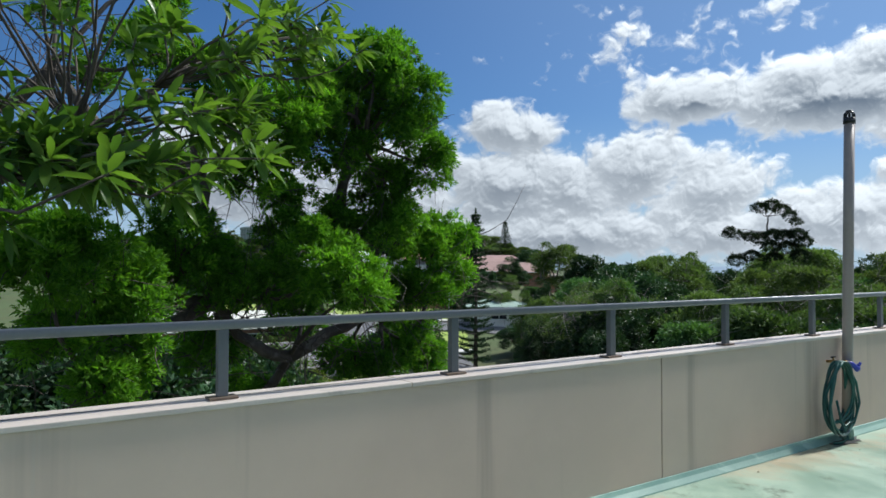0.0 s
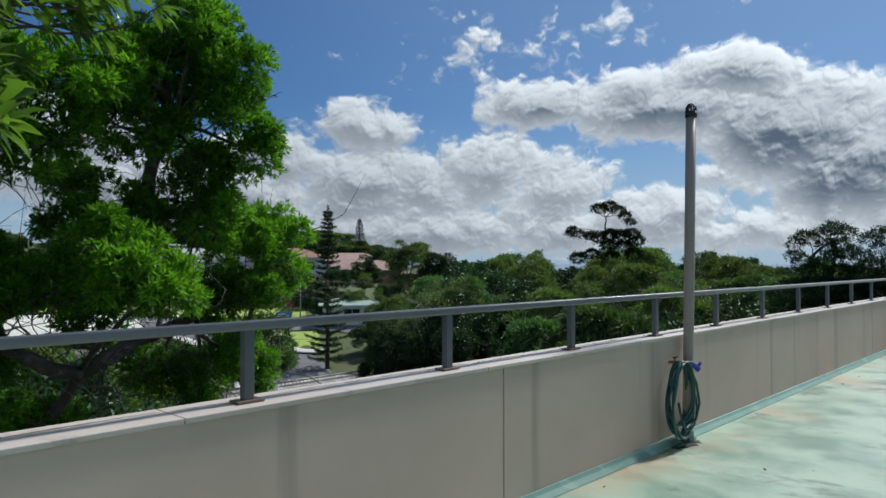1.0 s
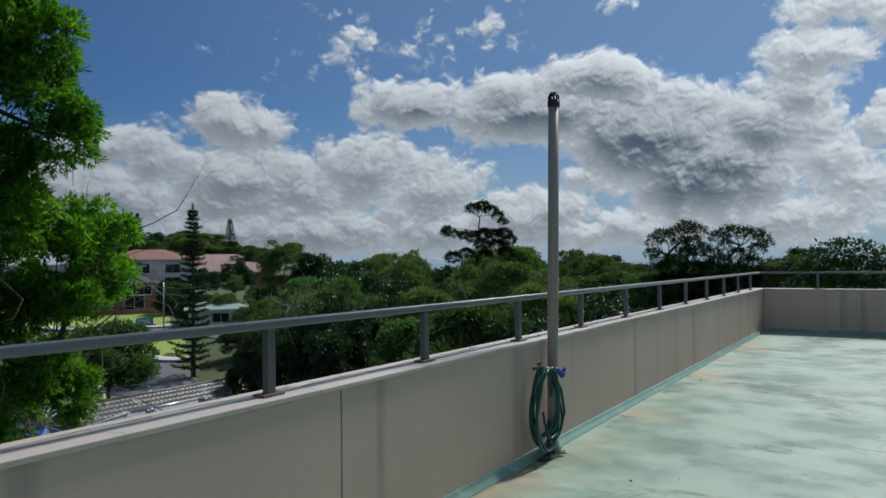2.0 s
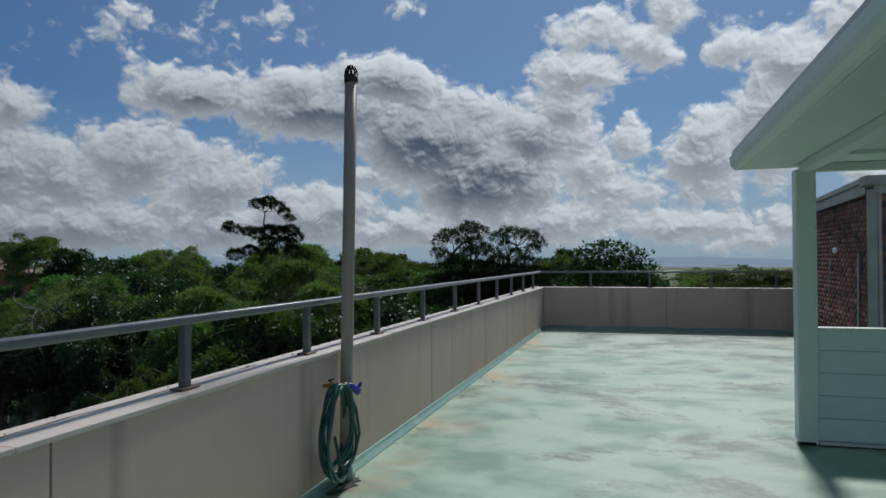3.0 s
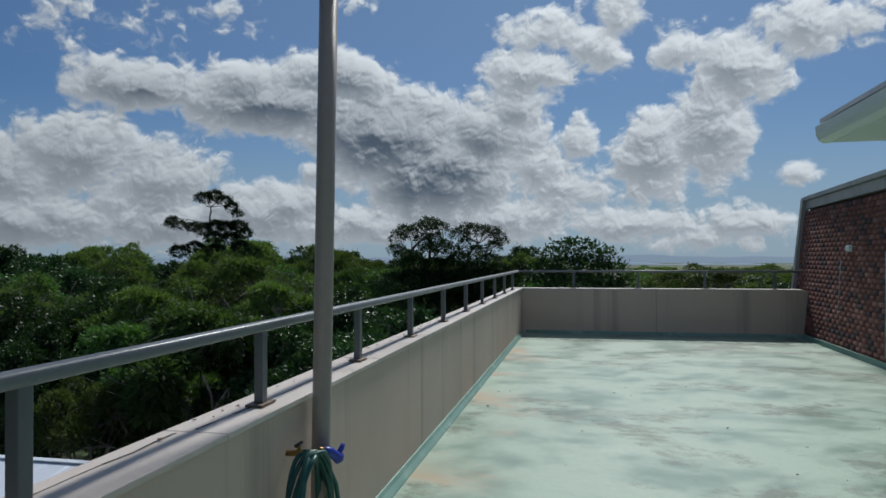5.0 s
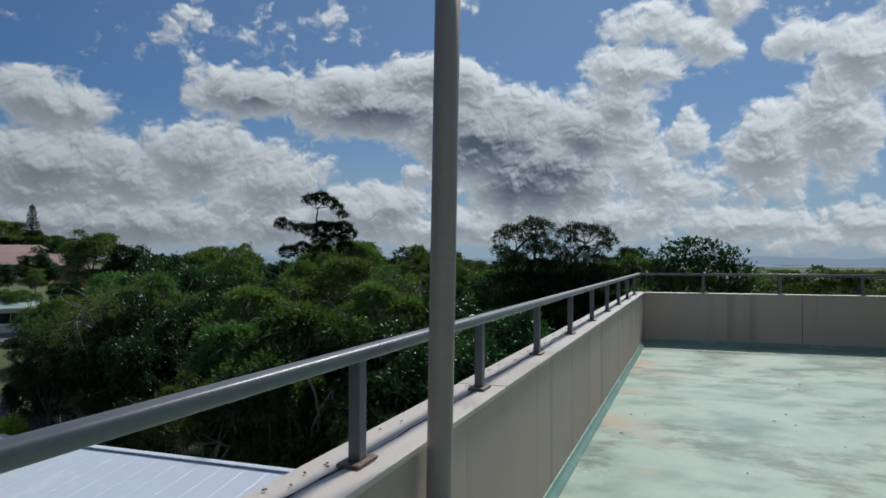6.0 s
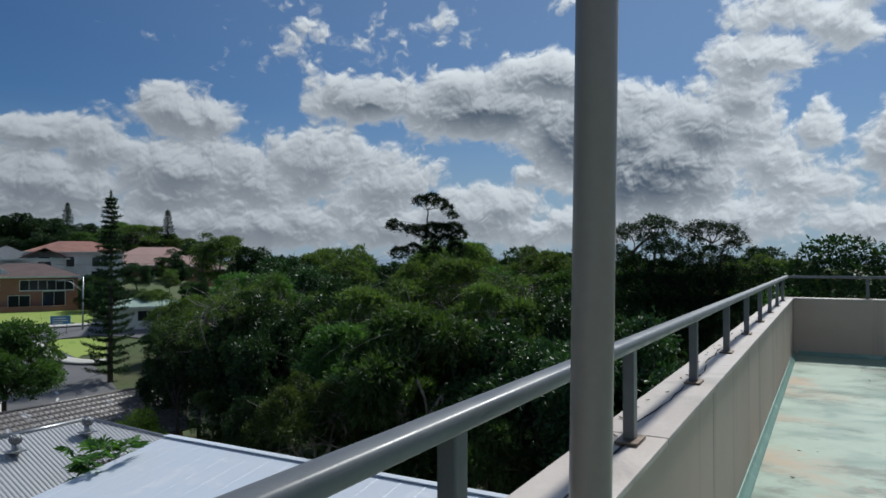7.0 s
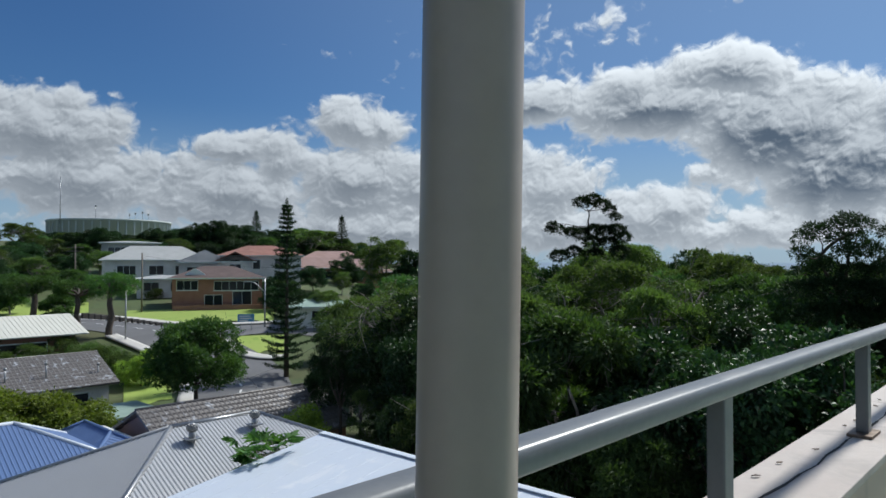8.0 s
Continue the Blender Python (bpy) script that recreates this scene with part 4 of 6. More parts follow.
    for az, d, h, kind in ((166, 120, 8, "dark"), (163.5, 125, 7, "olive"), (168, 95, 8, "dark"), (165, 105, 7, "mid"), (161, 140, 7, "dark"), (170, 80, 8, "dark"), (157, 165, 9, "dark"), (154, 172, 8, "olive"), (149.5, 165, 10, "dark"), (146, 150, 8, "mid"), (143.5, 125, 6, "dark"), (141, 140, 7, "dark"), (140, 190, 9, "olive"), (162, 92, 5, "mid"), (151.5, 127, 3.4, "olive"), (147, 120, 3.5, "mid"), (142.5, 88, 5, "olive"), (141.5, 72, 5, "dark"), (158, 128, 4, "mid")):
        x, y, _ = spot(az, d)
        stand(kind, az, d, height(x, y) + h * 0.85, 1.25, 0.3)
    # tall trees in front of the reservoir and along the ridge
    for az, d, top in ((161.5, 215, 10.6), (160.2, 210, 11.4), (159.0, 205, 11.9), (158.0, 215, 11.0), (157.0, 212, 10.0), (155.5, 205, 12.2), (154.0, 208, 12.4), (152.2, 200, 13.8), (150.6, 198, 14.4), (149.2, 202, 13.4)):
        stand("dark", az, d, top, 1.3, 0.3)
    kinds["dark"][0]["label"] = "dense dark glossy-leaved tree in the gully wood"


def build_road_trees():
    """Round tree, shrubs and two-stemmed trees by the road."""
    t = make_tree("round_tree", "round dark green street tree beside the road", 41, 7.4, 3.5, 6.2, "leaf_mid", "bark", 40, 1.1, 12, 5, (0.26, 0.12), 0.7, -0.1)
    place(t, 152.4, 56, -3.1, 7.4, 20, 1.05, True)
    s = make_tree("lime_shrub", "bright yellow-green leafy garden shrub", 42, 3.6, 2.4, 3.3, "leaf_lime", "bark", 30, 0.75, 16, 5, (0.2, 0.09), 0.7, 0.0, trunk_r=0.1)
    place(s, 164.5, 44, -5.7, 3.6, 0, 1.2, True)
    place(s, 161.6, 45, -6.3, 3.6, 70, 1.0)
    place(s, 144.6, 38, -6.6, 3.6, 140, 0.6)
    place(s, 156.5, 66, -6.6, 3.6, 200, 0.8)
    place(s, 155.2, 46, -7.6, 3.6, 90, 0.6)
    b = make_tree("hedge_shrub", "grey-green leafy roadside shrub beside the road", 43, 3.0, 2.2, 2.8, "leaf_olive", "bark", 26, 0.7, 14, 5, (0.16, 0.06), 0.7, 0.0, trunk_r=0.09)
    for i, (az, d, h) in enumerate(((158.5, 70, 2.6), (159.6, 72, 3.0), (160.8, 71, 2.6), (157.5, 69, 2.2), (162.2, 74, 3.2), (164, 72, 3.0), (151.5, 78, 2.2), (152.6, 82, 2.0), (147.3, 112, 1.6), (153.5, 112, 1.8), (155.5, 118, 1.8), (165.5, 60, 3.2), (167.5, 66, 3.5))):
        x, y, _ = spot(az, d)
        place(b, az, d, height(x, y) + h, 3.0, i * 50, 1.1, i == 0)
    f = make_tree("forked_tree", "flat-topped street tree with bare forked stems", 44, 7.5, 3.2, 2.6, "leaf_mid", "bark", 20, 0.9, 11, 5, (0.22, 0.09), 0.7, 0.1, trunk_r=0.42, squash=0.6)
    place(f, 158.6, 84, 0.3, 7.5, 0, 1.0, True)
    place(f, 160.6, 88, 0.1, 7.5, 120, 1.1)
    place(f, 163.5, 90, 0.6, 7.5, 220, 1.2)
    # low palm-like tree against the roof edge
    rng = np.random.default_rng(45)
    p = thing("papaya_tree", "small papaya tree with lobed leaves between the roofs", "tree")
    bm = bmesh.new()
    limb(bm, (-18.9, 12.6, -9.6), (-19.5, 12.9, -5.0), 0.09, 0.06, rng, 0.02)
    at, way = [], []
    for i in range(46):
        a, up = rng.uniform(0, 6.28), rng.uniform(-0.2, 0.8)
        d = np.array([math.cos(a), math.sin(a), up])
        top = np.array([-19.5, 12.9, -5.0 + rng.uniform(-0.5, 0.2)])
        end = top + d * rng.uniform(0.5, 1.15)
        limb(bm, top, end, 0.014, 0.008, rng, 0.1, 4, 4)
        for j in range(9):
            b = (j - 4) * 0.36
            side = np.cross(d, (0, 0, 1))
            for q in (0.0, 0.13):
                w = d * math.cos(b) + side * math.sin(b) + np.array([0, 0, -0.25])
                at.append(end + w * q), way.append(w)
    part("trunk", bm, "bark_pale", p)
    c = new("crown", leaves("crown", np.array(at), np.array(way), 0.42, 0.15, rng, "leaf_mid"))
    c.parent = p


def build_norfolk(seed, az, d, top, base=None, spread_r=2.6):
    rng = np.random.default_rng(seed)
    x, y, _ = spot(az, d)
    g = height(x, y)
    H = top - g
    t = thing("norfolk_pine", "tall dark Norfolk Island pine with tiered branches", "tree", place=(x, y, g))
    bm = bmesh.new()
    tube(bm, [(0, 0, -0.5), (0.05, 0, H * 0.5), (0, 0.03, H - 0.1)], [0.26, 0.15, 0.02], 8)
    at, way = [], []
    z = H * 0.06
    while z < H - 0.35:
        f = 1 - z / H
        n = 5 if f > 0.5 else 6
        r = spread_r * (f ** 0.8) * rng.uniform(0.75, 1.1) + 0.16
        turn = rng.uniform(0, 6.28)
        for j in range(n):
            a = turn + 2 * math.pi * j / n + rng.uniform(-0.2, 0.2)
            d2 = np.array([math.cos(a), math.sin(a), 0])
            r1 = r * rng.uniform(0.7, 1.1)
            steps = max(5, int(r1 / 0.11))
            prev = np.array([0, 0, z])
            for s in range(1, steps + 1):
                q = s / steps
                p = np.array([0, 0, z]) + d2 * r1 * q + np.array([0, 0, r1 * (0.22 * q * q - 0.05 * q)])
                for m in range(7):
                    w = d2 * 0.7 + rng.normal(size=3) * 0.55 + np.array([0, 0, 0.35])
                    at.append(p + rng.normal(size=3) * 0.05), way.append(w)
                prev = p
            tube(bm, [(0, 0, z), tuple(d2 * r1 * 0.5 + np.array([0, 0, z])), tuple(prev)], [0.035, 0.022, 0.01], 4)
        z += (0.34 + 0.42 * f) * rng.uniform(0.85, 1.15)
    for m in range(30):
        at.append(np.array([0, 0, H - 0.5 + 0.5 * m / 30])), way.append(rng.normal(size=3) * 0.5 + np.array([0, 0, 0.8]))
    part("trunk", bm, "bark", t)
    c = new("crown", leaves("crown", np.array(at), np.array(way), 0.27, 0.085, rng, "leaf_pine"))
    c.parent = t


def build_clustered(name, label, seed, foot, stems, blobs, mat, bark, leaf, density=10, per=5, trunk_r=0.22, squash=0.6, bias=0.6, jitter=0.6):
    """A tree of visible limbs that end in the given clumps."""
    rng = np.random.default_rng(seed)
    bm = bmesh.new()
    stems = [np.array(s, float) for s in stems]
    limb(bm, foot, stems[0], trunk_r, trunk_r * 0.75, rng, 0.03, 6, 9)
    for i, s in enumerate(stems[1:], 1):
        limb(bm, stems[(i - 1) // 2], s, trunk_r * 0.6 / (1 + 0.15 * i), trunk_r * 0.3, rng, 0.07, 5, 7)
    for b in blobs:
        c = np.array(b[:3])
        e = min(stems, key=lambda p: np.linalg.norm(p - c) + (0.4 if p[2] > c[2] else 0))
        limb(bm, e, c, trunk_r * 0.22, trunk_r * 0.07, rng, 0.12, 5, 6)
        for j in range(5):
            limb(bm, c, c + unit(rng.normal(size=3)) * b[3] * 0.95, trunk_r * 0.06, trunk_r * 0.02, rng, 0.12, 4, 4)
    at, way = clump_points(blobs, density, rng, bias, squash=squash)
    at, way = spread(at, way, per, jitter, rng, 0.0, leaf[0] * 0.4)
    return tree_thing(name, label, bm, bark, leaves("crown", at, way, leaf[0], leaf[1], rng, mat))


def ring_of(az, d, items):
    """Clumps given as (degrees right, height, radius, nearer) round a bearing and distance."""
    return [(*spot(az - a, d - n)[:2], z, r) for a, z, r, n in items]


def build_skyline_trees():
    d = 64
    # umbrella tree above the wood
    build_clustered("umbrella_tree", "lone tall tree with flat umbrella crown and bare limbs", 51, spot(120.3, d, -12), [spot(120.3, d, 2.6), spot(120.9, d, 4.6), spot(119.7, d, 4.4), spot(120.9, d, 6.3)],
                    ring_of(120.9, d, ((-0.5, 7.1, 0.74, 0), (0.3, 7.3, 0.69, 0.5), (1.0, 6.9, 0.74, -0.4), (1.7, 6.3, 0.59, 0.3), (2.1, 5.7, 0.49, 0), (-2.9, 5.0, 0.49, 0), (-2.3, 4.6, 0.55, 0.4), (-3.2, 4.6, 0.40, -0.2), (0.4, 4.5, 0.79, 0), (1.3, 4.3, 0.89, 0.5), (2.2, 4.5, 0.79, 0), (2.7, 3.9, 0.69, 0.3), (-0.6, 4.2, 0.74, -0.3), (-1.3, 4.4, 0.59, 0), (0.2, 3.5, 0.79, 0.3), (1.6, 3.4, 0.79, 0), (2.4, 2.6, 0.84, 0.4), (0.4, 2.3, 0.91, 0), (-1.2, 2.6, 0.76, 0.3), (-2.4, 2.2, 0.84, 0))), "leaf_pine", "bark", (0.19, 0.07), 26, 6, 0.2, 0.6)
    # dark flat-topped pines
    d = 35
    body = ((-2.4, 0.2, 1.0, 0.3), (-0.8, 0.3, 1.1, 0.6), (0.9, 0.2, 1.1, 0.2), (2.4, 0.2, 1.0, 0.5), (-1.6, -1.0, 1.2, 0.4), (0.2, -1.0, 1.3, 0.3), (2.0, -1.1, 1.2, 0.5), (-2.6, -2.2, 1.2, 0.3), (0.6, -2.3, 1.3, 0.5), (2.6, -2.4, 1.2, 0.2))
    build_clustered("flat_pine", "dark flat-topped pine on the wood's edge", 52, spot(102.8, d, -11), [spot(102.8, d, 0.2), spot(104.2, d, 1.9), spot(102.2, d, 2.2), spot(102.6, d, 2.8)],
                    ring_of(102.8, d, ((-2.5, 2.75, 0.42, 0), (-1.9, 3.05, 0.42, 0.3), (-1.3, 2.95, 0.40, 0.6), (-0.5, 3.2, 0.42, 0), (0.1, 3.45, 0.45, -0.4), (0.8, 3.45, 0.42, 0.2), (1.4, 3.2, 0.40, 0.3), (-2.7, 2.05, 0.40, 0.2), (-1.9, 1.8, 0.45, 0.6), (-0.2, 2.6, 0.5, 0.2), (0.9, 2.6, 0.55, 0), (0.2, 1.9, 0.6, 0.5), (1.6, 2.2, 0.5, 0), (2.3, 1.9, 0.5, 0.3), (-1.0, 1.2, 0.7, 0.4), (0.8, 1.1, 0.8, 0.2), (-2.4, 1.1, 0.6, 0.3), (2.2, 1.1, 0.7, 0.4)) + body), "leaf_pine", "bark", (0.17, 0.05), 24, 6, 0.2, 0.6)
    build_clustered("flat_pine", "dark flat-topped pine on the wood's edge", 53, spot(98.1, d, -11), [spot(98.1, d, 0.2), spot(99, d, 1.7), spot(97.4, d, 1.9), spot(98.1, d, 2.4)],
                    ring_of(98.1, d, ((-1.8, 2.9, 0.42, 0), (-1.1, 3.15, 0.42, 0.5), (-0.3, 3.1, 0.42, 0), (0.5, 3.0, 0.42, 0.3), (1.2, 3.0, 0.40, -0.3), (1.8, 2.75, 0.38, 0), (2.2, 2.4, 0.34, 0.2), (-1.2, 2.4, 0.42, 0.3), (1.4, 2.2, 0.42, 0), (-0.2, 1.9, 0.5, 0.4), (-1.7, 1.5, 0.6, 0.2), (0.9, 1.4, 0.6, 0), (-0.4, 0.9, 0.8, 0.3), (1.7, 0.8, 0.7, 0.2), (3.4, 1.0, 0.42, 0.2), (4.0, 1.15, 0.34, 0), (4.5, 0.8, 0.36, 0.3)) + body), "leaf_pine", "bark", (0.17, 0.05), 24, 6, 0.18, 0.6)
    # glossy round-topped tree past the far parapet
    d = 26.5
    build_clustered("magnolia_tree", "round-topped glossy-leaved tree beyond the far parapet", 54, spot(88.5, d, -10), [spot(88.5, d, -1.5), spot(89.8, d, 0), spot(87.3, d, 0), spot(88.5, d, 0.9)],
                    ring_of(88.9, d, ((-3.2, 1.1, 0.55, 0), (-2.2, 1.6, 0.55, 0.3), (-1.0, 1.9, 0.55, 0), (0.2, 1.95, 0.55, -0.3), (1.4, 1.75, 0.55, 0.2), (2.6, 1.5, 0.55, 0), (3.6, 1.0, 0.5, 0.3), (-3.8, 0.4, 0.6, 0), (-2.4, 0.8, 0.7, 0.4), (-0.8, 1.1, 0.75, 0.2), (0.9, 1.0, 0.75, 0.5), (2.4, 0.8, 0.7, 0.1), (3.9, 0.3, 0.6, 0), (-1.5, 0.1, 0.8, 0.4), (0.6, 0.1, 0.8, 0.3), (2.6, -0.1, 0.8, 0.2), (-3.4, -0.3, 0.7, 0))), "leaf_dark", "bark", (0.2, 0.085), 14, 4, 0.14, 0.8, 0.5)
    # far pines on the ridge
    build_norfolk(61, 141.2, 190, 14.5, spread_r=3.4)
    build_norfolk(62, 148.0, 210, 17.0, spread_r=3.2)
    build_norfolk(60, 145.6, 66.5, 7.6)


def build_sheoak():
    """The big soft-leaved tree that leans over the near end of the parapet."""
    upper = [(-4.3, -2.4, 4.0, 0.5), (-4.0, -2.0, 3.75, 0.45), (-4.5, -2.8, 3.8, 0.45), (-4.3, -3.1, 3.45, 0.45), (-4.1, -1.9, 3.3, 0.45), (-4.7, -2.4, 3.4, 0.5), (-4.5, -3.0, 3.05, 0.45),
             (-4.1, -1.65, 2.85, 0.42), (-4.5, -2.1, 2.65, 0.4), (-4.2, -3.7, 3.3, 0.5), (-4.4, -3.8, 2.65, 0.42), (-4.9, -2.2, 2.95, 0.4), (-4.3, -4.3, 3.5, 0.55), (-4.6, -4.9, 3.9, 0.5), (-5.2, -3.1, 2.5, 0.35)]
    lower = [(-3.6, -5.6, 1.5, 0.62), (-3.7, -6.0, 1.65, 0.5), (-3.6, -5.25, 1.2, 0.42), (-4.4, -4.6, 1.85, 0.55), (-4.9, -4.1, 1.6, 0.42), (-3.6, -3.4, 1.6, 0.52), (-3.4, -3.0, 1.4, 0.42), (-4.3, -3.65, 1.4, 0.4),
             (-4.3, -4.1, 1.3, 0.36), (-4.4, -2.0, 2.0, 0.5), (-4.4, -1.35, 1.9, 0.48), (-4.6, -1.0, 1.5, 0.36), (-4.4, -1.5, 1.35, 0.42), (-4.6, -1.9, 1.2, 0.36)]
    under = [(-3.6, -5.4, 0.75, 0.42), (-3.4, -5.55, 0.5, 0.32), (-5.1, -2.2, 0.3, 0.5), (-5.0, -1.4, 0.55, 0.45), (-5.0, -1.1, 0.2, 0.36), (-4.2, -6.2, 1.9, 0.55), (-5.0, -4.7, 1.6, 0.4), (-4.8, -1.85, 0.2, 0.42), (-5.2, -5.8, 0.9, 0.5), (-5.6, -3.4, -0.2, 0.5), (-4.9, -2.6, 2.2, 0.45), (-4.8, -3.3, 2.0, 0.4), (-4.6, -1.9, 2.35, 0.36), (-5.2, -4.6, 2.6, 0.5), (-5.0, -5.4, 2.5, 0.5), (-5.4, -4.0, 0.6, 0.5), (-5.3, -2.9, 1.0, 0.45), (-5.5, -5.2, 0.0, 0.5), (-4.4, -2.3, 4.35, 0.32), (-4.1, -2.15, 4.2, 0.3),
             (-5.6, -5.4, 3.8, 0.3), (-5.6, -5.8, 4.6, 0.32), (-5.6, -4.6, 4.9, 0.3), (-5.9, -6.4, 2.8, 0.35), (-5.7, -6.9, 3.6, 0.32)]
    rng = np.random.default_rng(71)
    blobs = []
    for x, y, z, r in upper + lower + under:
        blobs.append((x, y, z, r * 0.6))
        for j in range(15):
            d = unit(rng.normal(size=3) + np.array([0, 0, 0.45])) * r * rng.uniform(0.6, 0.98)
            blobs.append((x + d[0], y + d[1], z + d[2] * 0.85, r * rng.uniform(0.2, 0.34)))
    bm = bmesh.new()
    foot, fork = np.array([-6.8, -4.0, -9.6]), np.array([-5.9, -3.9, -1.2])
    limb(bm, foot, fork, 0.24, 0.17, rng, 0.02, 6, 12)
    arms = [fork]
    for e in ((-4.9, -3.2, 0.5), (-4.8, -2.0, 1.0), (-5.0, -2.5, 2.2), (-4.6, -2.4, 3.2), (-4.7, -4.2, 1.2), (-4.6, -4.4, 2.7), (-4.3, -5.4, 0.6), (-4.6, -1.3, 1.3), (-5.1, -5.2, 1.5), (-5.3, -5.2, 2.9), (-5.4, -5.8, 3.8), (-5.5, -6.5, 3.2)):
        near = min(arms, key=lambda p: np.linalg.norm(p - np.array(e)))
        limb(bm, near, e, 0.085, 0.05, rng, 0.07, 7, 8)
        arms.append(np.array(e))
    for x, y, z, r in upper + lower + under:
        c = np.array([x, y, z])
        e = min(arms, key=lambda p: np.linalg.norm(p - c))
        limb(bm, e, c, 0.035, 0.012, rng, 0.12, 6, 6)
        for j in range(11):
            q = limb(bm, c + rng.normal(size=3) * 0.1, c + unit(rng.normal(size=3)) * r * 1.05, 0.008, 0.0025, rng, 0.12, 4, 3)
    # bare inner twigs
    for j in range(640):
        a = arms[rng.integers(1, len(arms))] + rng.normal(size=3) * 0.3
        limb(bm, a, a + unit(rng.normal(size=3) + np.array([0.3, 0, 0.2])) * rng.uniform(0.4, 1.2), 0.008, 0.002, rng, 0.14, 5, 3)
    at, way = clump_points(blobs, 230, rng, 0.35, (0.6, 1.05))
    at, way = spread(at, way, 6, 0.55, rng, 0.15, 0.014)
    t = tree_thing("sheoak_tree", "large bushy tree with soft bright green foliage and dark bare limbs", bm, "bark", leaves("crown", at, way, 0.075, 0.02, rng, "leaf_sheoak", 0.2))
    return t


def build_fig_branches():
    """Broad-leaved tree whose leafy shoots hang in over the parapet."""
    rng = np.random.default_rng(81)
    t = thing("rubber_tree", "broad glossy-leaved tree with pale limbs over the parapet", "tree")
    bm = bmesh.new()
    foot, a = (-5.2, -8.6, -9.6), (-3.4, -7.6, 1.4)
    limb(bm, foot, a, 0.2, 0.1, rng, 0.02, 6, 12)
    limb(bm, a, (-2.6, -5.9, 2.55), 0.055, 0.042, rng, 0.04, 7, 10)
    limb(bm, (-2.6, -5.9, 2.55), (-2.9, -4.7, 3.5), 0.042, 0.026, rng, 0.06, 7, 9)
    limb(bm, a, (-2.3, -6.4, 2.3), 0.04, 0.022, rng, 0.05, 6, 8)
    shoots = []

    def rosettes(start, centre, n, size):
        for i in range(n):
            e = np.array(centre) + rng.normal(size=3) * np.array(size)
            limb(bm, start, e, 0.014, 0.007, rng, 0.12, 6, 6)
            shoots.append((e, unit(e - np.array(start)) * 0.6 + np.array([0.25, 0.15, 0.45])))
    rosettes((-2.3, -6.4, 2.25), (-1.75, -5.75, 2.42), 24, (0.22, 0.32, 0.16))
    rosettes((-2.3, -6.5, 2.25), (-1.8, -6.2, 2.35), 18, (0.25, 0.28, 0.2))
    rosettes((-2.9, -4.7, 3.5), (-2.95, -3.75, 3.85), 22, (0.25, 0.28, 0.2))
    rosettes((-2.7, -5.3, 3.1), (-2.4, -4.9, 3.55), 14, (0.28, 0.34, 0.24))
    rosettes((-2.6, -5.9, 2.55), (-2.1, -4.85, 2.72), 9, (0.14, 0.2, 0.12))
    rosettes((-2.6, -5.9, 2.6), (-2.2, -6.0, 3.6), 20, (0.35, 0.6, 0.3))
    at, way = [], []
    for e, d in shoots:
        d = unit(d)
        n = rng.integers(10, 17)
        for j in range(n):
            az = j * 2.4 + rng.uniform(-0.3, 0.3)
            s = unit(np.cross(d, np.array([0.3, 0.5, 0.8])))
            u = np.cross(d, s)
            q = j / n
            w = (s * math.cos(az) + u * math.sin(az)) * (0.35 + 0.9 * (1 - q)) + d * (0.25 + 0.9 * q) + np.array([0, 0, -0.75 * (1 - q)])
            at.append(e - d * 0.10 * (1 - q)), way.append(w)
    at, way = np.array(at), unit(np.array(way))
    # long blades in two lengths of fold
    n = len(at)
    side = unit(np.cross(way, np.array([0, 0, 1.0]) + rng.normal(size=(n, 3)) * 0.4))
    up = np.cross(side, way)
    ln, wd = rng.uniform(0.17, 0.29, (n, 1)), rng.uniform(0.055, 0.082, (n, 1))
    sag = np.array([0, 0, -1.0]) * ln
    p0, p1, p2, p3 = at, at + way * ln * 0.3, at + way * ln * 0.68 + sag * 0.04, at + way * ln + sag * 0.14
    v = np.stack([p0, p1 + side * wd * 0.42 + up * wd * 0.16, p2 + side * wd * 0.4 + up * wd * 0.14, p3, p2 - side * wd * 0.4 + up * wd * 0.14, p1 - side * wd * 0.42 + up * wd * 0.16, p1, p2], 1).reshape(-1, 3)
    o = np.arange(n)[:, None] * 8
    q = np.concatenate([o + np.array([0, 1, 6, 6]), o + np.array([1, 2, 7, 6]), o + np.array([2, 3, 7, 7]), o + np.array([0, 6, 5, 5]), o + np.array([6, 7, 4, 5]), o + np.array([7, 3, 4, 4])])
    me = bpy.data.meshes.new("foliage")
    faces = [tuple(dict.fromkeys(int(i) for i in f)) for f in q]
    me.from_pydata(v.tolist(), [], faces)
    me.materials.append(MAT["leaf_fig"])
    for f in me.polygons:
        f.use_smooth = True
    part("trunk", bm, "bark", t)
    c = new("foliage", me)
    c.parent = t


build_sheoak()
build_fig_branches()
build_skyline_trees()
build_road_trees()
build_woods()


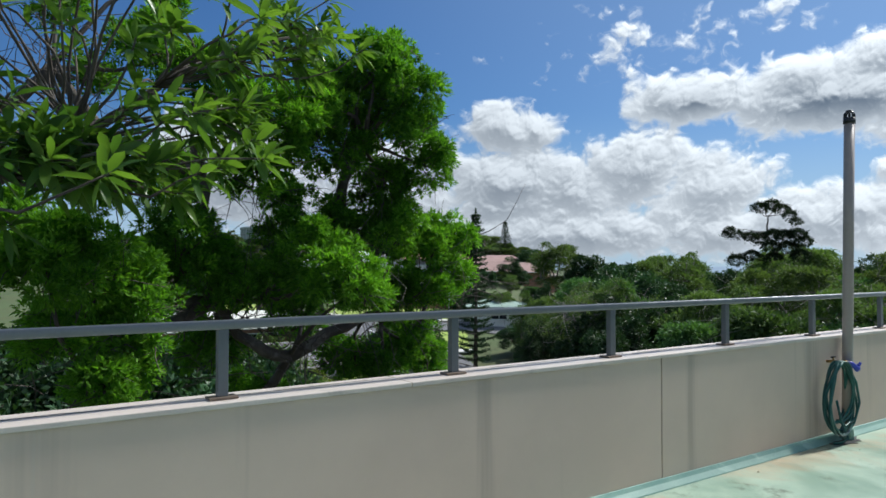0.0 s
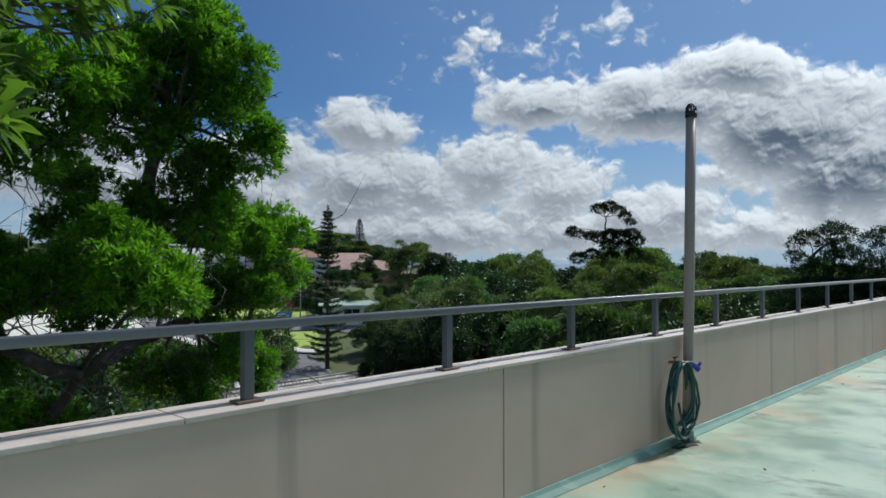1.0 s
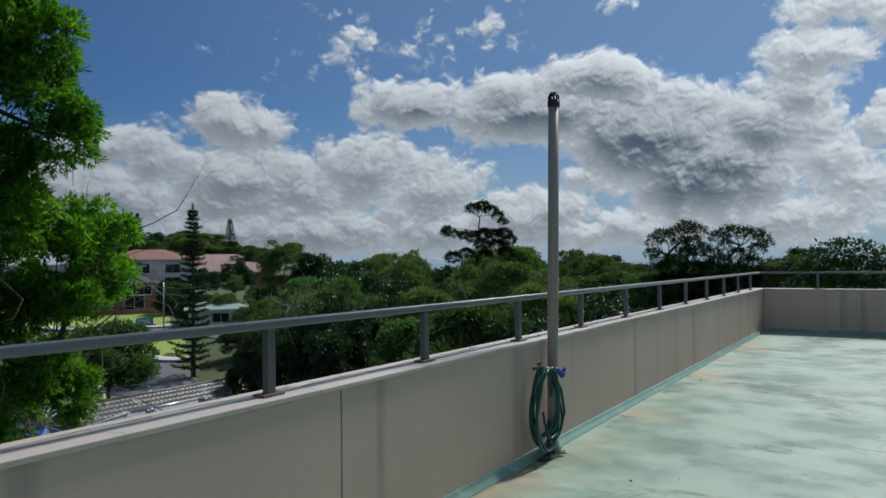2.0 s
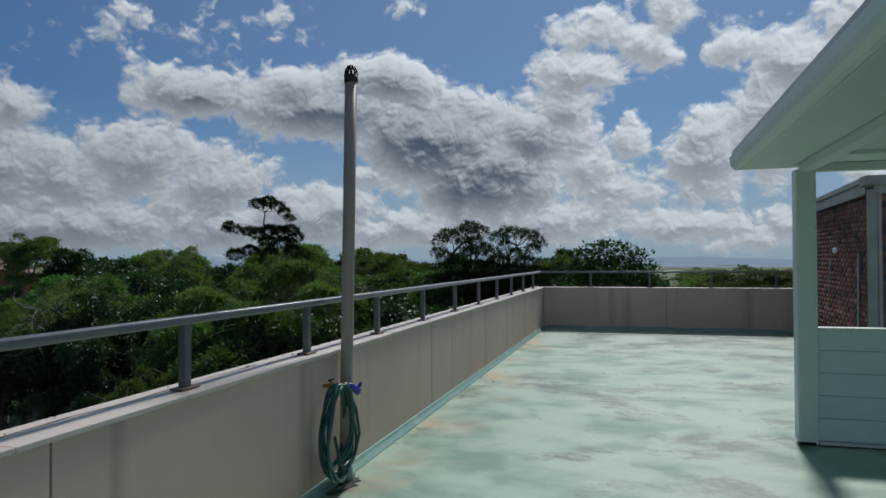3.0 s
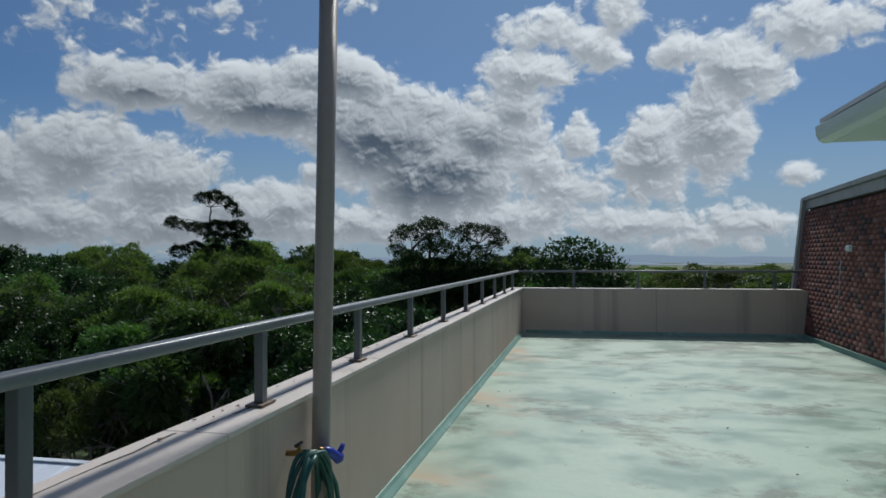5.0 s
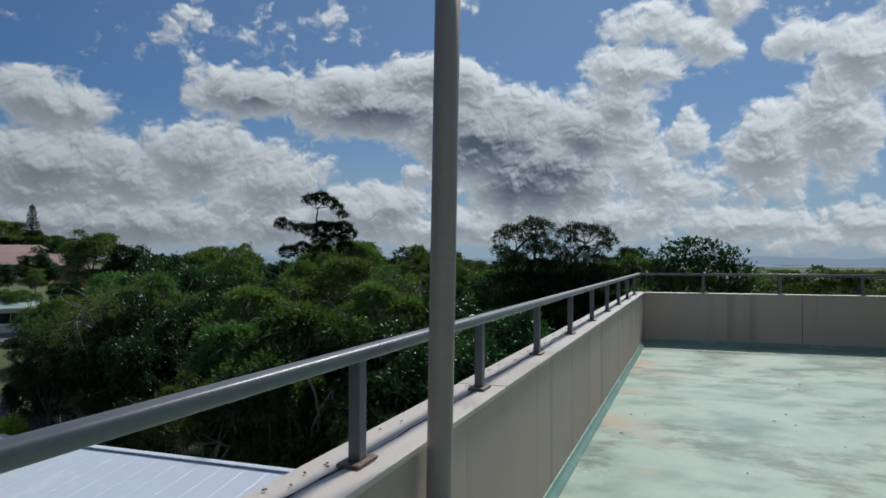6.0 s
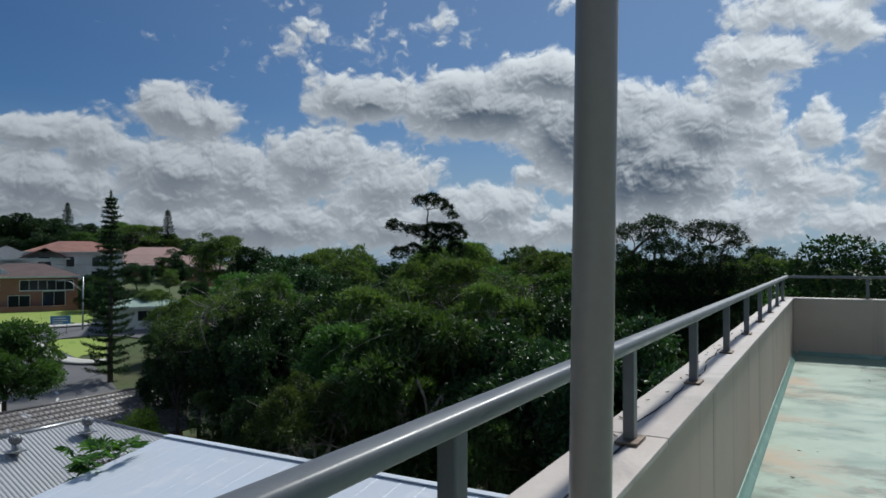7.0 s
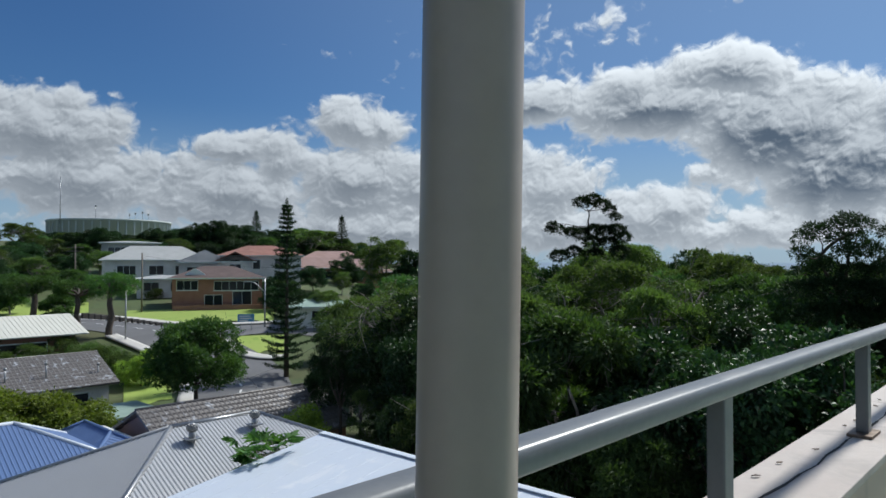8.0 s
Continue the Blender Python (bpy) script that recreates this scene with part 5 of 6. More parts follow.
# ---- far distance ----
def build_hills():
    rng = np.random.default_rng(5)
    for i, (d, h, seed) in enumerate(((3300, -26, 1), (4300, 2, 2))):
        bm = bmesh.new()
        prev = None
        for az in np.arange(40, 150, 0.5):
            z = h + 8 * math.sin(az * 0.21 + seed) + 4 * math.sin(az * 0.63 + seed * 2) + 2 * math.sin(az * 1.7 + seed)
            x, y, _ = spot(az, d)
            x2, y2, _ = spot(az, d + 15)
            col = [bm.verts.new((x, y, -60)), bm.verts.new((x, y, z - 8)), bm.verts.new((x2, y2, z))]
            if prev:
                for a in range(2):
                    bm.faces.new((prev[a], col[a], col[a + 1], prev[a + 1])).smooth = True
            prev = col
        tagged(part("backdrop", bm, "hill"), "low blue hills on the horizon with haze painted as a glow", "hills", kind="structure")


build_hills()


# ---- houses and street ----
def roof_planes(x0, x1, y0, y1, ze, zr, hip, along):
    """Corner points of a pitched roof; along: the axis of its ridge."""
    if along == "x":
        return [[(p[1], p[0], p[2]) for p in f][::-1] for f in roof_planes(y0, y1, x0, x1, ze, zr, hip, "y")]
    xm, h = (x0 + x1) / 2, (x1 - x0) / 2
    i = min(h, (y1 - y0) / 2 - 0.05) if hip else 0.0
    a, b = (xm, y0 + i, zr), (xm, y1 - i, zr)
    out = [[(x1, y0, ze), (x1, y1, ze), b, a], [(x0, y1, ze), (x0, y0, ze), a, b]]
    if hip:
        out += [[(x0, y0, ze), (x1, y0, ze), a], [(x1, y1, ze), (x0, y1, ze), b]]
    return out


def ribs_on(plane, pitch, h, w):
    """Raised ribs that run up a roof plane from its eave."""
    e0, e1 = Vector(plane[0]), Vector(plane[1])
    top = [Vector(p) for p in plane[2:]]
    ax = (e1 - e0).normalized()
    n = ax.cross(top[0] - e0).normalized()
    if n.z < 0:
        n = -n
    L = (e1 - e0).length
    up_v = (top[0] - e0) - ax * (top[0] - e0).dot(ax)
    t1 = (top[0] - e0).dot(ax)
    t0 = (top[-1] - e0).dot(ax)
    lo, hi = min(t0, t1), max(t0, t1)
    v, q = [], []
    s = pitch / 2
    while s < L:
        f = 1.0
        if s < lo:
            f = s / lo
        elif s > hi:
            f = (L - s) / (L - hi)
        a, b = e0 + ax * s, e0 + ax * s + up_v * f
        o = len(v)
        for p in (a, b):
            v += [tuple(p - ax * w / 2 + n * 0.002), tuple(p + n * h), tuple(p + ax * w / 2 + n * 0.002)]
        q += [(o, o + 1, o + 4, o + 3), (o + 1, o + 2, o + 5, o + 4)]
        s += pitch
    return v, q


def courses_on(plane, pitch, h):
    """Stepped tile courses across a roof plane."""
    e0, e1 = Vector(plane[0]), Vector(plane[1])
    a, b = Vector(plane[-1]), Vector(plane[2])
    n = (e1 - e0).cross(a - e0).normalized()
    if n.z < 0:
        n = -n
    rows = int((a - e0).length / pitch)
    v, q = [], []
    for r in range(rows):
        f, g = r / rows, (r + 1) / rows
        p0, p1, p2, p3 = e0.lerp(a, f), e1.lerp(b, f), e1.lerp(b, g), e0.lerp(a, g)
        o = len(v)
        v += [tuple(p0 + n * 0.003), tuple(p1 + n * 0.003), tuple(p1 + n * h), tuple(p0 + n * h), tuple(p2 + n * 0.006), tuple(p3 + n * 0.006)]
        q += [(o, o + 1, o + 2, o + 3), (o + 3, o + 2, o + 4, o + 5)]
    return v, q


def roof_part(parent, box6, mat, hip=True, along="y", ribs=None, tiles=None, cap=None, thick=0.12):
    planes = roof_planes(*box6, hip, along)
    bm = bmesh.new()
    for f in planes:
        bm.faces.new([bm.verts.new(p) for p in f])
    bmesh.ops.remove_doubles(bm, verts=bm.verts[:], dist=0.001)
    bmesh.ops.recalc_face_normals(bm, faces=bm.faces[:])
    solid(bm, thick)
    roof = part("roof", bm, mat, parent)
    v, q = [], []
    for f in planes:
        for made in ([ribs_on(f, *ribs)] if ribs else []) + ([courses_on(f, *tiles)] if tiles else []):
            o = len(v)
            v += made[0]
            q += [tuple(i + o for i in k) for k in made[1]]
    if v:
        ob = new("tile_layer" if tiles else "rib_layer", fast_mesh("rib_layer", v, q, mat))
        ob.parent = roof
        ob["kind"] = "stuff"
    if cap:
        seen = set()
        for f in planes:
            for p, r in zip(f, f[1:] + f[:1]):
                key = tuple(sorted((tuple(round(c, 2) for c in p), tuple(round(c, 2) for c in r))))
                if key in seen or (p[2] < box6[4] + 0.01 and r[2] < box6[4] + 0.01) or (not hip and abs(p[2] - r[2]) > 0.1):
                    continue
                seen.add(key)
                part("ridge_cap", tube(bmesh.new(), [(p[0], p[1], p[2] + 0.02), (r[0], r[1], r[2] + 0.02)], 0.09, 8), cap, roof)
    return roof


def hollow_walls(parent, x0, x1, y0, y1, z0, z1, mat):
    bm = bmesh.new()
    box(bm, x0, y0, z0, x1, y0 + 0.2, z1), box(bm, x0, y1 - 0.2, z0, x1, y1, z1)
    box(bm, x0, y0 + 0.2, z0, x0 + 0.2, y1 - 0.2, z1), box(bm, x1 - 0.2, y0 + 0.2, z0, x1, y1 - 0.2, z1)
    return part("wall", bm, mat, parent)


def gable(parent, x0, x1, y, ze, zr, mat, along="y"):
    bm = bmesh.new()
    pts = [(x0, ze), (x1, ze), ((x0 + x1) / 2, zr)]
    extrude_profile(bm, [(p[0], p[1]) for p in pts], y, y + 0.15, "y") if along == "y" else extrude_profile(bm, pts, y, y + 0.15, "x")
    return part("gable", bm, mat, parent)


def add_window(parent, x, y, z, w, h, frame_mat="white"):
    """A window on a wall that faces local -y: frame, sill and pane."""
    bm = bmesh.new()
    t = 0.07
    box(bm, x - w / 2 - t, y - 0.06, z - t, x - w / 2, y + 0.02, z + h + t), box(bm, x + w / 2, y - 0.06, z - t, x + w / 2 + t, y + 0.02, z + h + t)
    box(bm, x - w / 2, y - 0.06, z + h, x + w / 2, y + 0.02, z + h + t), box(bm, x - w / 2, y - 0.06, z - t, x + w / 2, y + 0.02, z)
    n = max(1, round(w / 1.1))
    for i in range(1, n):
        box(bm, x - w / 2 + w * i / n - 0.025, y - 0.05, z, x - w / 2 + w * i / n + 0.025, y + 0.02, z + h)
    win = part("window", bm, frame_mat, parent)
    part("pane", boxed(x - w / 2, y - 0.025, z, x + w / 2, y - 0.01, z + h), "glass", win)
    part("sill", boxed(x - w / 2 - 0.12, y - 0.12, z - t - 0.06, x + w / 2 + 0.12, y + 0.01, z - t - 0.002), frame_mat, win)


def hill_house(label, az, d, w, depth, wall_h, rise, wall, roof, hip=True, along="x", windows=(), dz=0.0, turn=0.0, tiles=(0.5, 0.05)):
    x, y, _ = spot(az, d)
    h = thing("house", label, "house", "hillside houses", place=(x, y, height(x, y) + dz), turn=az - 90 + turn)
    hollow_walls(h, -w / 2, w / 2, -depth / 2, depth / 2, -1.5, wall_h, wall)
    o = 0.55
    roof_part(h, (-w / 2 - o, w / 2 + o, -depth / 2 - o, depth / 2 + o, wall_h, wall_h + rise), roof, hip, along, tiles=tiles)
    part("fascia", boxed(-w / 2 - o, -depth / 2 - o - 0.04, wall_h - 0.16, w / 2 + o, -depth / 2 - o, wall_h + 0.03), "white", h)
    part("floor", boxed(-w / 2 + 0.2, -depth / 2 + 0.2, -0.1, w / 2 - 0.2, depth / 2 - 0.2, 0.0), "concrete", h)
    for q in windows:
        add_window(h, q[0], -depth / 2, *q[1:])
    return h


def whirlybird(x, y, z, k=0.78):
    t = thing("roof_ventilator", "round ribbed metal turbine ventilator on the corrugated roof", "ventilator", "roof ventilators", place=(x, y, z))
    t.scale = (k, k, k)
    part("flashing", boxed(-0.32, -0.32, -0.3, 0.32, 0.32, -0.26), "steel", t)
    part("base", tube(bmesh.new(), [(0, 0, -0.42), (0, 0, 0.04)], [0.17, 0.15], 16), "steel", t)
    part("core", tube(bmesh.new(), [(0, 0, 0.04), (0, 0, 0.2), (0, 0, 0.36)], [0.16, 0.2, 0.13], 16), "flash", t)
    bm = bmesh.new()
    for i in range(20):
        a = 2 * math.pi * i / 20
        pts = [((0.17 + 0.09 * math.sin(math.pi * k / 5)) * math.cos(a + 0.12 * k), (0.17 + 0.09 * math.sin(math.pi * k / 5)) * math.sin(a + 0.12 * k), 0.04 + 0.34 * k / 5) for k in range(6)]
        tube(bm, pts, 0.018, 4)
    part("vanes", bm, "steel", t)
    part("cap", tube(bmesh.new(), [(0, 0, 0.36), (0, 0, 0.41), (0, 0, 0.44)], [0.17, 0.13, 0.03], 16), "steel", t)


def build_near_houses():
    h = thing("grey_roofed_house", "house with grey corrugated hip roof below the deck", "house")
    hollow_walls(h, -29.4, -19.5, 6.9, 20.3, -9.9, -7.0, "render")
    roof_part(h, (-29.9, -18.9, 6.3, 20.9, -7.0, -4.5), "zinc", True, "y", ribs=(0.15, 0.045, 0.1), cap="steel")
    whirlybird(-23.35, 12.1, -4.75 + 0.2), whirlybird(-23.45, 14.75, -4.7 + 0.2)
    # low pale sheet roof next to the parapet
    h = thing("low_roofed_house", "building with a pale blue-grey low-pitched sheet roof", "house")
    bm = bmesh.new()
    x0, x1, y0, y1, z1, s = -19.0, -1.4, 1.0, 14.7, -4.3, 0.155
    vs = [bm.verts.new(p) for p in ((x0, y0, z1 - s * (y1 - y0)), (x1, y0, z1 - s * (y1 - y0)), (x1, y1, z1), (x0, y1, z1))]
    bm.faces.new(vs)
    solid(bm, 0.06)
    roof = part("roof", bm, "zinc_light", h)
    v, q = ribs_on([(x0, y0, z1 - s * (y1 - y0)), (x1, y0, z1 - s * (y1 - y0)), (x1, y1 - 0.22, z1 - s * 0.22), (x0, y1 - 0.22, z1 - s * 0.22)], 0.76, 0.014, 0.03)
    ob = new("rib_layer", fast_mesh("rib_layer", v, q, "zinc_light"))
    ob.parent, ob["kind"] = roof, "stuff"
    part("ridge_cap", boxed(x0, y1 - 0.2, z1 + 0.012, x1, y1 + 0.06, z1 + 0.04), "zinc_light", roof)
    part("barge", boxed(x0 - 0.06, y1 - 0.02, z1 - 0.2, x1, y1 + 0.05, z1 - 0.01), "zinc_light", roof)
    hollow_walls(h, x0 + 0.5, x1 - 0.3, y0 + 0.5, y1 - 0.5, -9.9, -6.6, "render")
    bm = bmesh.new()
    box(bm, x0 + 0.5, y1 - 0.7, -6.6, x1 - 0.3, y1 - 0.5, -4.55)
    part("wall", bm, "render", h)
    # blue steel roof
    h = thing("blue_roofed_house", "house with a blue corrugated steel hip roof", "house")
    hollow_walls(h, -37.6, -32.0, 0.5, 12.3, -9.9, -7.25, "render")
    roof_part(h, (-38.1, -31.5, 0.0, 12.8, -7.2, -5.6), "bluesteel", True, "y", ribs=(0.19, 0.04, 0.08), cap="zinc_light")
    roof_part(h, (-40.5, -33.0, 11.8, 15.9, -8.0, -6.8), "bluesteel", True, "x", ribs=(0.19, 0.04, 0.08), cap="bluesteel")
    hollow_walls(h, -40.0, -33.5, 12.4, 15.4, -9.9, -7.5, "render")
    # tiled gable roof behind
    h = thing("tiled_house", "house with a lichen-spotted grey tiled gable roof", "house")
    hollow_walls(h, -40.5, -33.1, 16.3, 27.2, -9.9, -8.3, "housebrick")
    roof_part(h, (-41.1, -32.5, 15.8, 27.7, -8.3, -6.3), "tile", False, "y", ribs=(0.3, 0.07, 0.16), tiles=(0.4, 0.04), cap="tile")
    gable(h, -40.9, -32.7, 16.2, -8.3, -6.5, "tile_pink"), gable(h, -40.9, -32.7, 27.1, -8.3, -6.5, "tile_pink")
    # tiled house near the road
    h = thing("tiled_house", "white walled house with a speckled brown tiled gable roof", "house")
    hollow_walls(h, -61.5, -53.6, 6.0, 21.0, -10.0, -7.4, "render")
    roof_part(h, (-62.1, -53.0, 5.0, 21.6, -7.4, -5.5), "tile", False, "y", ribs=(0.3, 0.07, 0.16), tiles=(0.4, 0.04), cap="tile")
    gable(h, -61.5, -53.6, 20.9, -7.4, -5.75, "render")
    w = part("window", boxed(-53.6, 17.2, -9.2, -53.52, 19.6, -7.9), "white", h)
    part("pane", boxed(-53.53, 17.3, -9.1, -53.5, 19.5, -8.0), "glass", w)
    for y, z in ((14.4, -6.6), (17.0, -6.5), (20.6, -6.9)):
        p = part("flue", tube(bmesh.new(), [(-54.6, y, z - 0.6), (-54.6, y, z + 0.75)], 0.06, 8), "steel", h)
        part("flue_cap", tube(bmesh.new(), [(-54.6, y, z + 0.75), (-54.6, y, z + 0.9)], [0.12, 0.09], 8), "steel", p)
    h = thing("cream_roofed_house", "brick house with a pale cream sheet roof", "house")
    hollow_walls(h, -79.4, -70.4, 8.6, 24.4, -9.5, -5.1, "housebrick")
    roof_part(h, (-80.0, -69.6, 8.0, 25.4, -5.1, -3.5), "roof_cream", False, "y", ribs=(0.4, 0.04, 0.06))
    gable(h, -79.4, -70.4, 24.3, -5.1, -3.7, "housebrick")
    w = part("window", boxed(-70.4, 18, -6.9, -70.3, 22, -5.7), "white", h)
    part("pane", boxed(-70.31, 18.1, -6.8, -70.27, 21.9, -5.8), "glass", w)
    h = thing("carport", "low carport with a flat grey-green roof", "carport")
    part("roof", boxed(-49.2, 16.8, -8.35, -44.4, 21.2, -8.2, bevel=0.02), "roof_green", h)
    for x in (-48.9, -44.7):
        for y in (17.1, 20.9):
            part("post", boxed(x - 0.05, y - 0.05, -9.7, x + 0.05, y + 0.05, -8.36), "white", h)
    part("wall", boxed(-49.1, 16.9, -9.7, -48.9, 21.1, -8.4), "render", h)


def build_hill():
    hill_house("two-storey red brick house with a brown tiled roof", 150.9, 110, 12.5, 8, 4.3, 1.7, "housebrick", "tile_brown", True, "x",
               ((-4.2, 2.6, 2.8, 1.3), (2.6, 2.5, 6.2, 1.3), (3.4, 0.4, 2.6, 1.9), (-0.6, 0.2, 2.4, 1.6)))
    x, y, _ = spot(152.6, 107)
    g = thing("porch_gable", "pale blue boarded gable on the brick house front", "gable", place=(x, y, height(x, y)), turn=62)
    bm = extrude_profile(bmesh.new(), [(-2.6, 4.2), (2.6, 4.2), (0.0, 5.9)], -0.4, 0.6, "y")
    part("gable", bm, "board", g)
    hill_house("wide cream house with a grey tiled roof", 155.4, 142, 18, 9, 3.6, 2.6, "render", "roof_grey", True, "x", ((-5, 0.9, 3, 1.6), (0, 0.9, 2.4, 1.6), (5, 0.9, 3.4, 1.6)), 0.4)
    hill_house("cream wing with a grey tiled roof", 151.9, 140, 9, 8, 3.4, 2.4, "render", "roof_grey", True, "y", ((-2, 0.9, 2.2, 1.6), (2, 0.9, 2, 1.6)), 0.3)
    hill_house("low white house with a flat grey roof", 154.6, 122, 9, 6, 2.6, 0.5, "render", "roof_grey", True, "x", ((-2.4, 0.7, 2.2, 1.3), (1.8, 0.7, 2.6, 1.3)), 0.2)
    hill_house("two-storey white house with a red tiled roof", 147.6, 132, 14, 9, 5.4, 1.8, "render", "tile_red", True, "x", ((-4.5, 3.0, 1.6, 1.6), (-1.0, 3.0, 1.6, 1.6), (3.6, 3.0, 2.4, 1.5), (3.6, 0.6, 2.6, 1.6)), 0.3)
    hill_house("white gabled wing with a red tiled roof", 149.6, 128, 6, 7, 4.8, 1.7, "render", "tile_red", False, "y", ((0, 2.7, 1.8, 1.6),), 0.2)
    for az, d, w in ((143.4, 150, 15), (141.0, 158, 17), (139.4, 172, 14), (142.0, 178, 16)):
        hill_house("brick house with a pinkish brown tiled roof", az, d, w, 8, 3.0, 2.2, "housebrick", "tile_pink", True, "x", ((-3, 0.9, 2.4, 1.3), (3, 0.9, 2.4, 1.3)), -1.2)
    hill_house("small house with a pale green roof", 142.9, 88, 7.5, 6, 2.4, 1.0, "render", "roof_green", True, "x", ((0, 0.8, 2, 1.1),), 0.0)
    hill_house("dark flat-roofed house among the trees", 157.2, 162, 11, 8, 5.2, 0.4, "roof_grey", "roof_grey", True, "x", ((-2.5, 2.8, 3.4, 1.4), (2.5, 2.8, 3, 1.4)), 1.0)
    # water tank on the hill
    cx, cy, _ = spot(158.6, 290)
    t = thing("water_tank", "huge pale round water reservoir on the hilltop", "tank", place=(cx, cy, 0))
    part("wall", tube(bmesh.new(), [(0, 0, 6.5), (0, 0, 16.4), (0, 0, 16.5), (0, 0, 17.2), (0, 0, 17.25), (0, 0, 18.2)], [21, 21, 21.5, 21.5, 20.4, 0.5], 96), "tank", t)
    bm = bmesh.new()
    for i in range(48):
        a = 2 * math.pi * i / 48
        box(bm, 21.1 * math.cos(a) - 0.2, 21.1 * math.sin(a) - 0.2, 6.6, 21.1 * math.cos(a) + 0.2, 21.1 * math.sin(a) + 0.2, 16.3)
    part("ribs", bm, "tank", t)
    for k, (az, top, r) in enumerate(((161.9, 32.0, 0.16), (159.6, 22.5, 0.1), (156.9, 20.2, 0.08), (156.4, 20.6, 0.08), (156.0, 20.0, 0.08), (157.3, 19.6, 0.08))):
        x, y, _ = spot(az, 276)
        m = thing("antenna_mast", "thin metal antenna mast on the water reservoir", "mast", "antenna masts", place=(x, y, 0))
        part("mast", tube(bmesh.new(), [(0, 0, 15.5), (0, 0, top)], [r, r * 0.6], 8), "steel", m)
        if k:
            part("antenna", boxed(-0.5, -0.1, top - 1.0, 0.5, 0.1, top - 0.3), "flash", m)


def terrain_patch(name, az0, az1, d0, d1, mat, lift, label, category, wob=1.5, seed=1):
    bm = bmesh.new()
    n, k = 28, 8
    rows = []
    for i in range(n + 1):
        az = az0 + (az1 - az0) * i / n
        row = []
        for j in range(k + 1):
            e = math.sin(i * 0.5 + seed) * wob * 0.5 + math.sin(i * 0.21 + seed * 2) * wob
            d = d0 + e * (1 - j / k) + (d1 - d0) * j / k
            x, y, _ = spot(az, d)
            row.append(bm.verts.new((x, y, height(x, y) + lift)))
        rows.append(row)
    for r, s in zip(rows, rows[1:]):
        for j in range(k):
            bm.faces.new((r[j], r[j + 1], s[j + 1], s[j])).smooth = True
    bmesh.ops.recalc_face_normals(bm, faces=bm.faces[:])
    return tagged(part(name, bm, mat), label, category, kind="structure")


def build_street():
    terrain_patch("lawn", 146.6, 157.5, 88.5, 106, "lawn", 0.07, "sunlit mown lawn sloping up to the brick house", "lawn")
    terrain_patch("lawn", 145.8, 149.6, 75.5, 82.5, "lawn", 0.07, "small mown lawn on the street corner", "lawn", 0.8, 3)
    terrain_patch("lawn", 154.2, 157.6, 60, 69, "lawn", 0.07, "mown grass verge by the hedge", "lawn", 0.6, 4)
    terrain_patch("lawn", 160, 170, 104, 116, "lawn", 0.07, "grass verge under the street trees", "lawn", 1.0, 5)
    main = [(170, 99), (165, 97), (160, 94), (154.8, 84.5), (150.3, 72.5), (149.0, 63), (149.8, 53), (152, 42)]
    ribbon("road", main, 8.5, "asphalt", 0.10, "grey asphalt road curving past the houses", "road")
    ribbon("road", [(152.5, 82), (149.5, 85.2), (146.0, 86), (142.5, 84)], 5.5, "asphalt", 0.11, "grey asphalt side road at the junction", "road")
    ribbon("pavement", [(162, 103.5), (157.5, 96.5), (154.5, 91), (151.5, 88.3), (148.5, 88.6), (146, 89.4)], 1.5, "concrete", 0.20, "pale concrete footpath along the lawn", "pavement", 0.12)
    ribbon("pavement", [(150.4, 80.5), (149.6, 76.5), (147.5, 73.8), (145.5, 73.5)], 1.4, "concrete", 0.20, "pale concrete footpath round the corner", "pavement", 0.12)
    ribbon("pavement", [(158.5, 84), (155, 75), (153.2, 66), (153.2, 58)], 1.4, "concrete", 0.20, "pale concrete footpath along the road", "pavement", 0.12)
    mid = []
    for (a0, d0), (a1, d1) in zip(main[1:-1], main[2:]):
        for f in (0.1, 0.35, 0.6, 0.85):
            mid.append(((a0 + (a1 - a0) * f, d0 + (d1 - d0) * f), (a0 + (a1 - a0) * (f + 0.11), d0 + (d1 - d0) * (f + 0.11))))
    for p, q in mid:
        ribbon("lane_marking", [p, q], 0.2, "line", 0.13, "white painted dash on the road", "road marking")
    ribbon("lane_marking", [(151.3, 84.3), (149.9, 80.5), (149.3, 77)], 0.25, "line", 0.135, "white painted line at the junction", "road marking")
    ribbon("lane_marking", [(162, 99.5), (158.5, 95.5), (155.5, 90)], 0.22, "line", 0.135, "white painted edge line on the road", "road marking")
    # stepped dark retaining wall
    w = thing("retaining_wall", "low dark stone retaining wall beside the footpath", "wall")
    for i in range(14):
        az = 160.2 - i * 0.42
        d = 99 - i * 0.75
        x, y, _ = spot(az, d)
        bm = boxed(-0.45, -0.2, -0.3, 0.45, 0.2, 0.75 - 0.03 * i, bevel=0.04)
        ob = part("stone", bm, "core", w)
        ob.matrix_world = pose(x, y, height(x, y), 0, 0, az - 60)
    for i in range(16):
        az, d = 153.4 - i * 0.36, 89.6
        x, y, _ = spot(az, d)
        ob = part("stone", boxed(-0.28, -0.2, -0.2, 0.28, 0.2, 0.42, bevel=0.04), "core", w)
        ob.matrix_world = pose(x, y, height(x, y), 0, 0, az - 90)
    w = thing("garden_wall", "low brick garden wall at the top of the lawn", "wall")
    for i in range(11):
        az = 153.8 - i * 0.75
        x, y, _ = spot(az, 104.6)
        ob = part("panel", boxed(-0.72, -0.12, -0.4, 0.72, 0.12, 0.75, bevel=0.02), "housebrick", w)
        ob.matrix_world = pose(x, y, height(x, y), 0, 0, az - 90)

